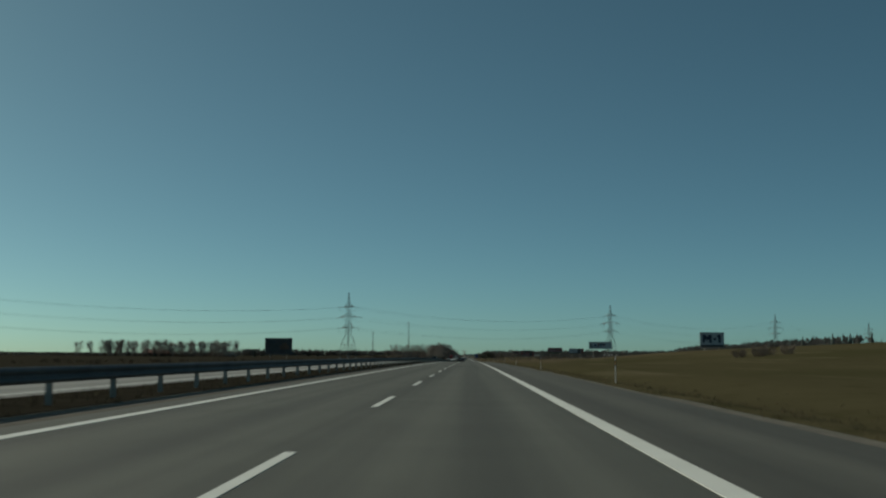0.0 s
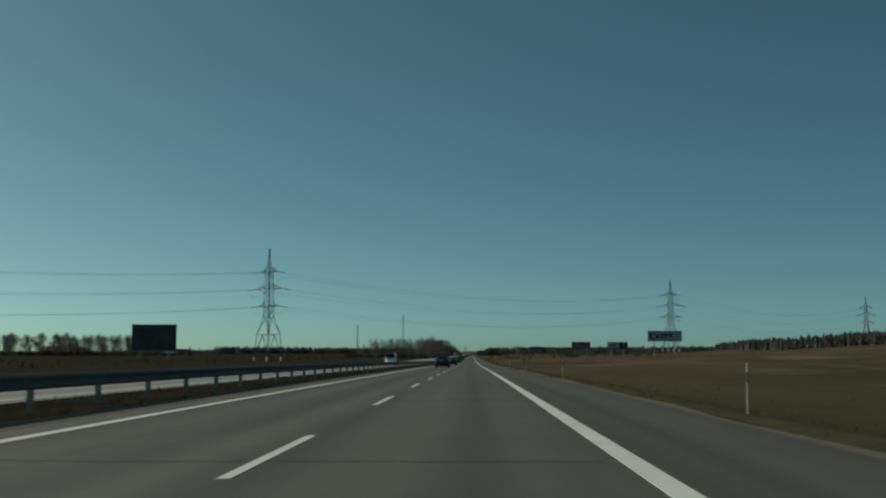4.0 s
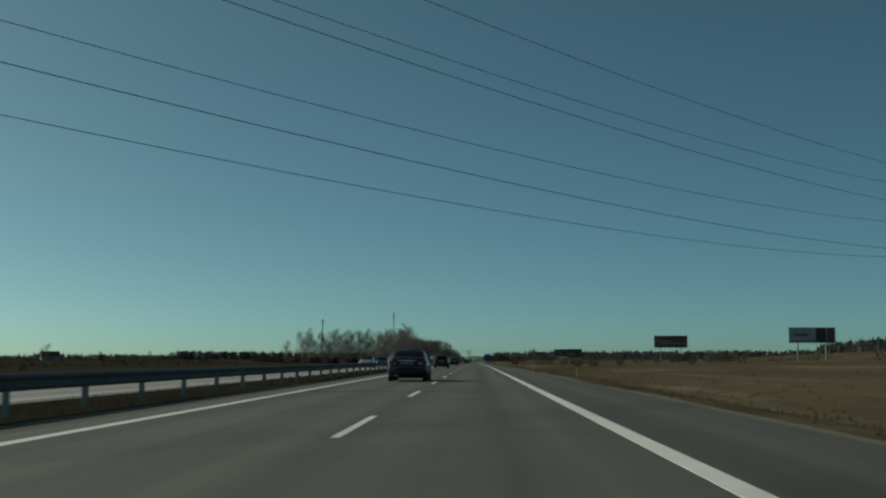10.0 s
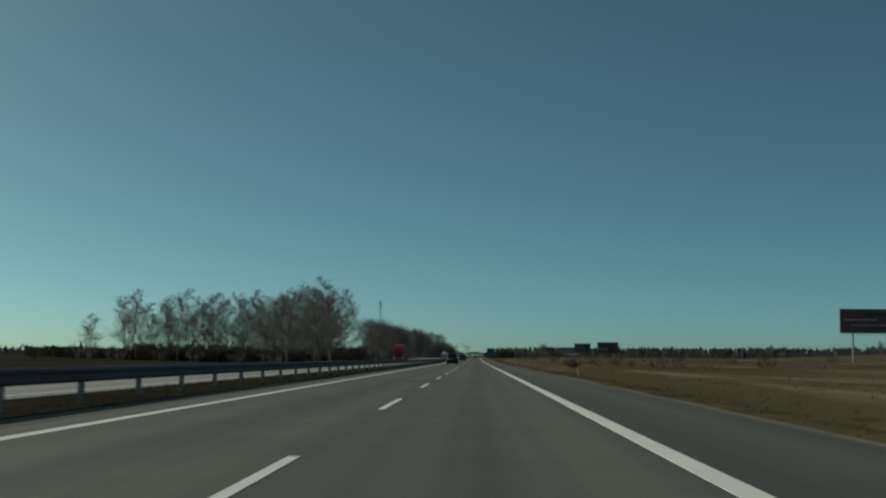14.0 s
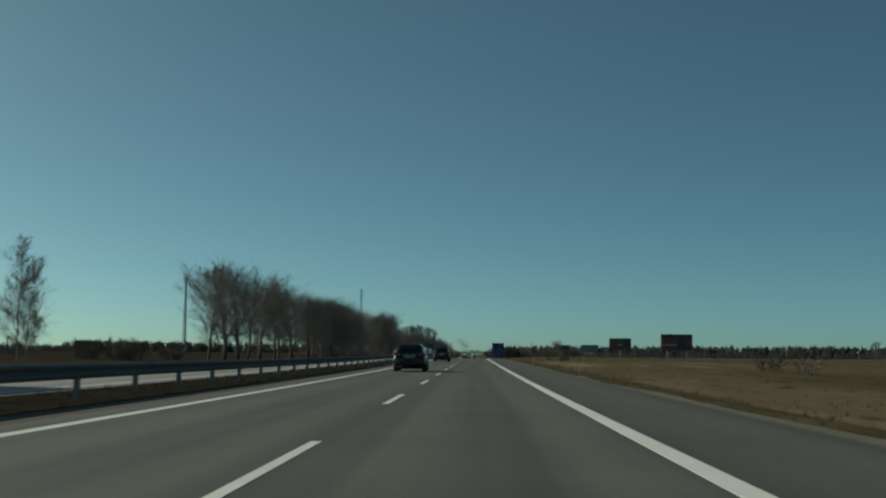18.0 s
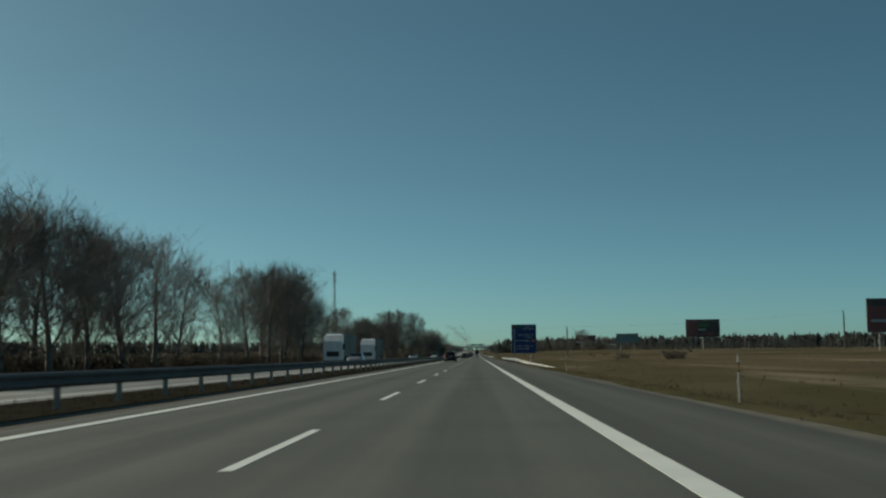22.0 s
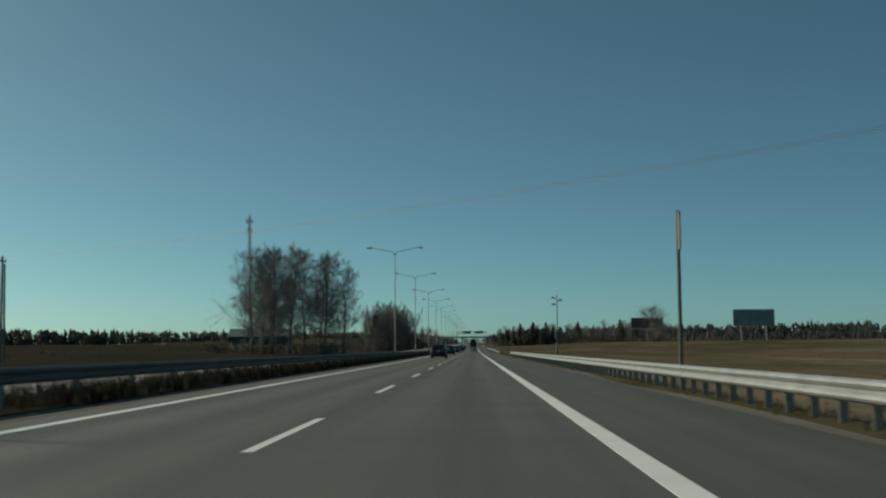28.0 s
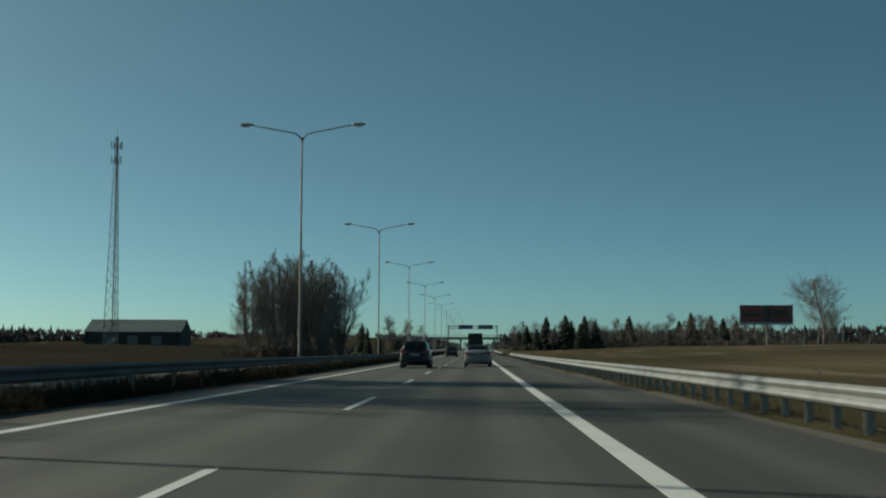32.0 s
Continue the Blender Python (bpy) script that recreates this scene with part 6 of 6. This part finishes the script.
    for name, u0, u1, q0, q1, words in windows:
        pane(name, u0 - 0.006, u1 + 0.006, q0 - 1, q1 + 1, words, nq=10)
    for sx in (-0.36, 0.36):
        for sy in (win1 - 0.75, max(rear1 + 0.25, win1 - 1.65)):
            seat = part("seat", Shape().box(sx - 0.24, sy - 0.07, belt_z - 0.06, sx + 0.24, sy + 0.07, belt_z + 0.13, 0.04), SEAT_CLOTH, top, "dark seat back")
            part("headrest", Shape().box(sx - 0.13, sy - 0.05, belt_z + 0.14, sx + 0.13, sy + 0.05, belt_z + 0.30, 0.03), SEAT_CLOTH, seat)
    for side in (-1, 1):
        mirror = part("mirror", Shape().box(side * (half + 0.12) - 0.1, win0 - 0.28, belt_z - 0.02, side * (half + 0.12) + 0.1, win0 - 0.12, belt_z + 0.15, 0.03), material, top)
        part("mirror_glass", Shape().box(side * (half + 0.12) - 0.085, win0 - 0.286, belt_z, side * (half + 0.12) + 0.085, win0 - 0.281, belt_z + 0.13), CHROME, mirror)
        z0, z1 = (0.78, 0.96) if style == "sedan" else (0.90, 1.07)
        lamp_rings = [[(side * half * u, b + dy, z0 + lift), (side * half * u, b + dy + 0.02, z1 - sink), (side * half * u, b + 0.25 + dy, z1 - sink), (side * half * u, b + 0.25 + dy, z0 + lift)]
                      for u, dy, lift, sink in ((0.50, -0.005, 0.07, 0.04), (0.62, 0.0, 0.03, 0.02), (0.80, 0.015, 0.0, 0.0), (0.93, 0.06, 0.0, 0.0), (0.99, 0.16, 0.03, 0.02))]
        tail = part("tail_lamp", Shape().loft(lamp_rings), RED_GLASS, top, "red tail lamp")
        part("reversing_lamp", Shape().box(side * half * 0.66 - 0.05, b - 0.012, z0 + 0.035, side * half * 0.66 + 0.05, b + 0.05, z0 + 0.07), CLEAR_LAMP, tail, "clear reversing lamp")
        part("head_lamp", Shape().loft([[(side * half * u, f - 0.14 + dy, 0.60), (side * half * u, f - 0.26 + dy, 0.76), (side * half * u, f - 0.5 + dy, 0.74), (side * half * u, f - 0.4 + dy, 0.6)]
                                        for u, dy in ((0.5, 0.1), (0.75, 0.02), (0.93, -0.16))]), CLEAR_LAMP, top, "clear head lamp")
        for k, (a, c) in enumerate((((rear1 + win1) / 2 + 0.15, win0 - 0.35), (rear0 + 0.7, (rear1 + win1) / 2))):
            part("door_handle", Shape().box(side * (half + 0.002) - 0.015, a + 0.1, 0.86, side * (half + 0.002) + 0.015, a + 0.28, 0.89), CHROME, top)
    part("bumper", Shape().loft([[(xx, b - 0.05 + 0.16 * abs(xx / half) ** 3, 0.36), (xx, b - 0.07 + 0.16 * abs(xx / half) ** 3, 0.48), (xx, b - 0.02 + 0.16 * abs(xx / half) ** 3, 0.60), (xx, b + 0.3, 0.5)]
                                 for xx in [half * (0.97 * k / 4) for k in range(-4, 5)]]), material, top, smooth=True)
    plate_z, plate_y = (0.79, b - 0.07) if style == "sedan" else (0.76, b - 0.05)
    plate_holder = part("plate_recess", Shape().box(-0.34, plate_y + 0.012, plate_z - 0.03, 0.34, plate_y + 0.09, plate_z + 0.14, 0.01), BLACK, top, "black recess round the number plate")
    print_bars = Shape()
    for k in range(7):
        if k != 3:
            print_bars.box(-0.20 + 0.062 * k, plate_y - 0.041, plate_z + 0.025, -0.165 + 0.062 * k, plate_y - 0.037, plate_z + 0.085)
    part("plate_print", print_bars, BLACK, plate_holder, "row of plain dark bars")
    part("number_plate", Shape().box(-0.26, plate_y - 0.036, plate_z, 0.26, plate_y + 0.01, plate_z + 0.11), PLATE, plate_holder, "white number plate")
    part("trim_strip", Shape().box(-0.42, b - 0.055, 0.94 if style == "sedan" else 0.90, 0.42, b - 0.0, 0.965 if style == "sedan" else 0.915), CHROME, top, "chrome trim strip")
    part("exhaust", Shape().tube([(-0.5, b - 0.03, 0.28), (-0.5, b + 0.4, 0.28)], [0.04, 0.04], 8), CHROME, top)
    part("underside", Shape().box(-half * 0.85, b + 0.4, 0.16, half * 0.85, f - 0.4, 0.3), BLACK, top)
    for side in (-1, 1):
        for yy in (b + 0.88, f - 0.86):
            arch = Shape().tube([(side * (half - 0.22), yy, r), (side * (half + 0.004), yy, r)], [r + 0.055, r + 0.055], 18)
            part("wheel_arch", arch, BLACK, top, "dark wheel arch")
    wheel_set(top, [(s * (half + 0.012), yy) for s in (-1, 1) for yy in (b + 0.88, f - 0.86)], r, 0.2)
    if style == "suv":
        for side in (-1, 1):
            part("roof_rail", Shape().tube([(side * roof_w * 0.80, rear1 + 0.15, rise - 0.01), (side * roof_w * 0.80, (rear1 + win1) / 2, rise + 0.025), (side * roof_w * 0.80, win1 - 0.25, rise - 0.0)], [0.018, 0.018, 0.018], 6), BLACK, top)
    if style in ("suv", "hatch"):
        part("aerial", Shape().tube([(0, rear1 + 0.1, rise), (0, rear1 - 0.25, rise + 0.32)], [0.008, 0.004], 4), BLACK, top)
    return top


def truck(x, y, cab_mat, box_mat, label, turn=0.0, bare_back=False, length=13.2):
    """A tractor with a box trailer, nose along +y."""
    top = thing("truck", road_pose(x, STATION * y, 0.0, turn), label, "truck", "trucks on the motorway")
    f = 8.3
    cab = part("cab", Shape().loft([[(sx * 1.22 * w, yy, z) for sx, z in ((-1, 0.55), (1, 0.55), (1, zt), (-1, zt))] for yy, w, zt in ((f - 2.3, 1.0, 3.75), (f - 0.9, 1.0, 3.7), (f - 0.25, 0.985, 3.0), (f - 0.08, 0.97, 1.9), (f, 0.95, 1.2))]), cab_mat, top)
    part("windscreen", Shape().loft([[(-1.1, f - 0.10, 1.85), (1.1, f - 0.10, 1.85)], [(-1.08, f - 0.30, 2.75), (1.08, f - 0.30, 2.75)], [(-1.08, f - 0.36, 2.75), (1.08, f - 0.36, 2.75)], [(-1.1, f - 0.2, 1.85), (1.1, f - 0.2, 1.85)]]), TRUCK_GLASS, cab)
    for side in (-1, 1):
        part("side_window", Shape().box(side * 1.22 - 0.012, f - 1.6, 1.9, side * 1.22 + 0.012, f - 0.6, 2.65), TRUCK_GLASS, cab)
        part("mirror", Shape().box(side * 1.42 - 0.1, f - 0.3, 1.9, side * 1.42 + 0.1, f - 0.16, 2.7, 0.02), BLACK, cab)
        part("head_lamp", Shape().box(side * 0.9 - 0.2, f - 0.06, 0.75, side * 0.9 + 0.2, f + 0.03, 0.98, 0.02), CLEAR_LAMP, cab)
    part("grille", Shape().box(-0.8, f - 0.03, 1.05, 0.8, f + 0.025, 1.7), BLACK, cab)
    part("air_deflector", Shape().loft([[(-1.1, f - 2.2, 3.7), (1.1, f - 2.2, 3.7), (1.1, f - 2.2, 3.98), (-1.1, f - 2.2, 3.98)], [(-1.0, f - 0.9, 3.66), (1.0, f - 0.9, 3.66), (1.0, f - 0.9, 3.74), (-1.0, f - 0.9, 3.74)]]), cab_mat, cab)
    b = f - 2.75 - length
    trailer = part("trailer_box", Shape().box(-1.27, b, 1.15, 1.27, f - 2.75, 4.0, 0.03), box_mat, top)
    for k in range(12):
        yy = b + (length) * (k + 0.5) / 12
        for side in (-1, 1):
            part("side_rib", Shape().box(side * 1.275 - 0.012, yy - 0.03, 1.2, side * 1.275 + 0.012, yy + 0.03, 3.95), box_mat, trailer)
    for side in (-1, 1):
        part("rear_door", Shape().box(side * 0.62 - 0.58, b - 0.03, 1.25, side * 0.62 + 0.58, b - 0.005, 3.9), BLACK if bare_back else box_mat, trailer)
        part("tail_lamp", Shape().box(side * 1.0 - 0.2, b - 0.04, 0.85, side * 1.0 + 0.2, b + 0.02, 1.0), RED_GLASS, top)
        part("side_guard", Shape().box(side * 1.2 - 0.02, b + 4.5, 0.5, side * 1.2 + 0.02, f - 5.2, 0.95), SIGN_GREY, top)
    part("chassis", Shape().box(-0.5, b + 0.2, 0.85, 0.5, f - 1.0, 1.14), BLACK, top)
    part("underrun_bar", Shape().box(-1.2, b + 0.05, 0.45, 1.2, b + 0.15, 0.6), SIGN_GREY, top)
    wheel_set(top, [(s * 1.22, yy) for s in (-1, 1) for yy in (f - 1.35, f - 5.0, b + 1.6, b + 2.9, b + 4.2)], 0.5, 0.32, alloy=False)
    return top


BLACK_PAINT = paint("black car paint", (0.017, 0.017, 0.019))
DARK_BLUE_PAINT = paint("dark blue-black car paint", (0.015, 0.017, 0.022))
MAROON_PAINT = paint("dark maroon car paint", (0.055, 0.010, 0.012))
SILVER_PAINT = paint("silver car paint", (0.24, 0.25, 0.26))
WHITE_PAINT = paint("white vehicle paint", (0.62, 0.63, 0.62))
RED_PAINT = paint("red truck paint", (0.30, 0.025, 0.02))
GREY_SHEET = paint("grey-green trailer sheet", (0.10, 0.13, 0.13), rough=0.5, coat=0.0)
RED_SHEET = paint("dark red trailer sheet", (0.17, 0.022, 0.022), rough=0.5, coat=0.0)
TRAILER_DARK = paint("dark trailer tarpaulin", (0.020, 0.022, 0.025), rough=0.6, coat=0.0)
car(-3.3, 212.2, BLACK_PAINT, "black sedan with red tail lamps in the overtaking lane", "sedan")
car(-3.25, 328.5, BLACK_PAINT, "black sedan in the overtaking lane of the motorway", "sedan")
car(-4.2, 452.9, DARK_BLUE_PAINT, "dark blue-black tall hatchback in the overtaking lane", "hatch")
car(-3.7, 674.5, BLACK_PAINT, "black hatchback driving in the overtaking lane", "hatch")
car(-4.0, 840.3, MAROON_PAINT, "dark maroon sport utility car in the overtaking lane", "suv")
car(-3.3, 1116.5, BLACK_PAINT, "dark sport utility car before the overpass", "suv")
car(-3.4, 1172.0, BLACK_PAINT, "dark hatchback in the overtaking lane before the overpass", "hatch")
car(0.55, 1120.0, SILVER_PAINT, "silver sedan in the slow lane before the overpass", "sedan")
car(-3.2, 366.0, BLACK_PAINT, "black sedan driving ahead in the overtaking lane", "sedan")
car(-3.7, 641.5, BLACK_PAINT, "black hatchback ahead beside the tree row", "hatch")
car(-3.6, 1044.4, BLACK_PAINT, "black hatchback ahead beside the alders", "hatch")
car(-3.6, 1078.0, BLACK_PAINT, "black hatchback ahead beside the street lamps", "hatch")
car(-3.5, 1012.4, BLACK_PAINT, "black hatchback driving ahead in the overtaking lane", "hatch")
car(-3.6, 928.0, MAROON_PAINT, "dark maroon car driving ahead in the overtaking lane", "suv")
car(-4.3, 412.7, DARK_BLUE_PAINT, "dark blue-black car with red rear lamps in the overtaking lane", "hatch")
car(-3.2, 290.0, BLACK_PAINT, "black sedan with a pale number plate in the overtaking lane", "sedan")
car(-3.3, 250.5, BLACK_PAINT, "black sedan with a dark rear window in the overtaking lane", "sedan")
car(-3.7, 568.5, BLACK_PAINT, "black hatchback with a dark rear in the overtaking lane", "hatch")
car(-14.3, 430.0, BLACK_PAINT, "dark oncoming sedan behind the median guardrail", "sedan", turn=180)
car(-14.3, 880.0, SILVER_PAINT, "silver oncoming sedan behind the median guardrail", "sedan", turn=180)
truck(0.2, 1191.0, TRAILER_DARK, TRAILER_DARK, "dark box truck in the slow lane before the overpass", bare_back=True)
# oncoming traffic on the opposite carriageway
truck(-18.3, 620.0, RED_PAINT, RED_SHEET, "red truck with a dark red box trailer, oncoming", turn=180)
truck(-18.1, 823.0, WHITE_PAINT, GREY_SHEET, "white truck with a grey-green box trailer, oncoming", turn=180)
car(-14.0, 813.0, SILVER_PAINT, "silver oncoming sedan behind the median guardrail", "sedan", turn=180)
truck(-18.2, 848.0, WHITE_PAINT, GREY_SHEET, "white truck with a dull grey box trailer, oncoming", turn=180)
car(-14.0, 243.0, WHITE_PAINT, "white oncoming van behind the median guardrail", "van", turn=180)
car(-14.2, 416.0, SILVER_PAINT, "silver oncoming car behind the median guardrail", "sedan", turn=180)
car(-14.2, 947.0, WHITE_PAINT, "white oncoming van behind the median guardrail", "van", turn=180)

# ---- the whole place at model size ----
for ob in list(scene.objects):
    if ob.parent is None and ob.type in ("MESH", "EMPTY"):
        ob.matrix_basis = Matrix.Scale(MODEL, 4) @ ob.matrix_basis
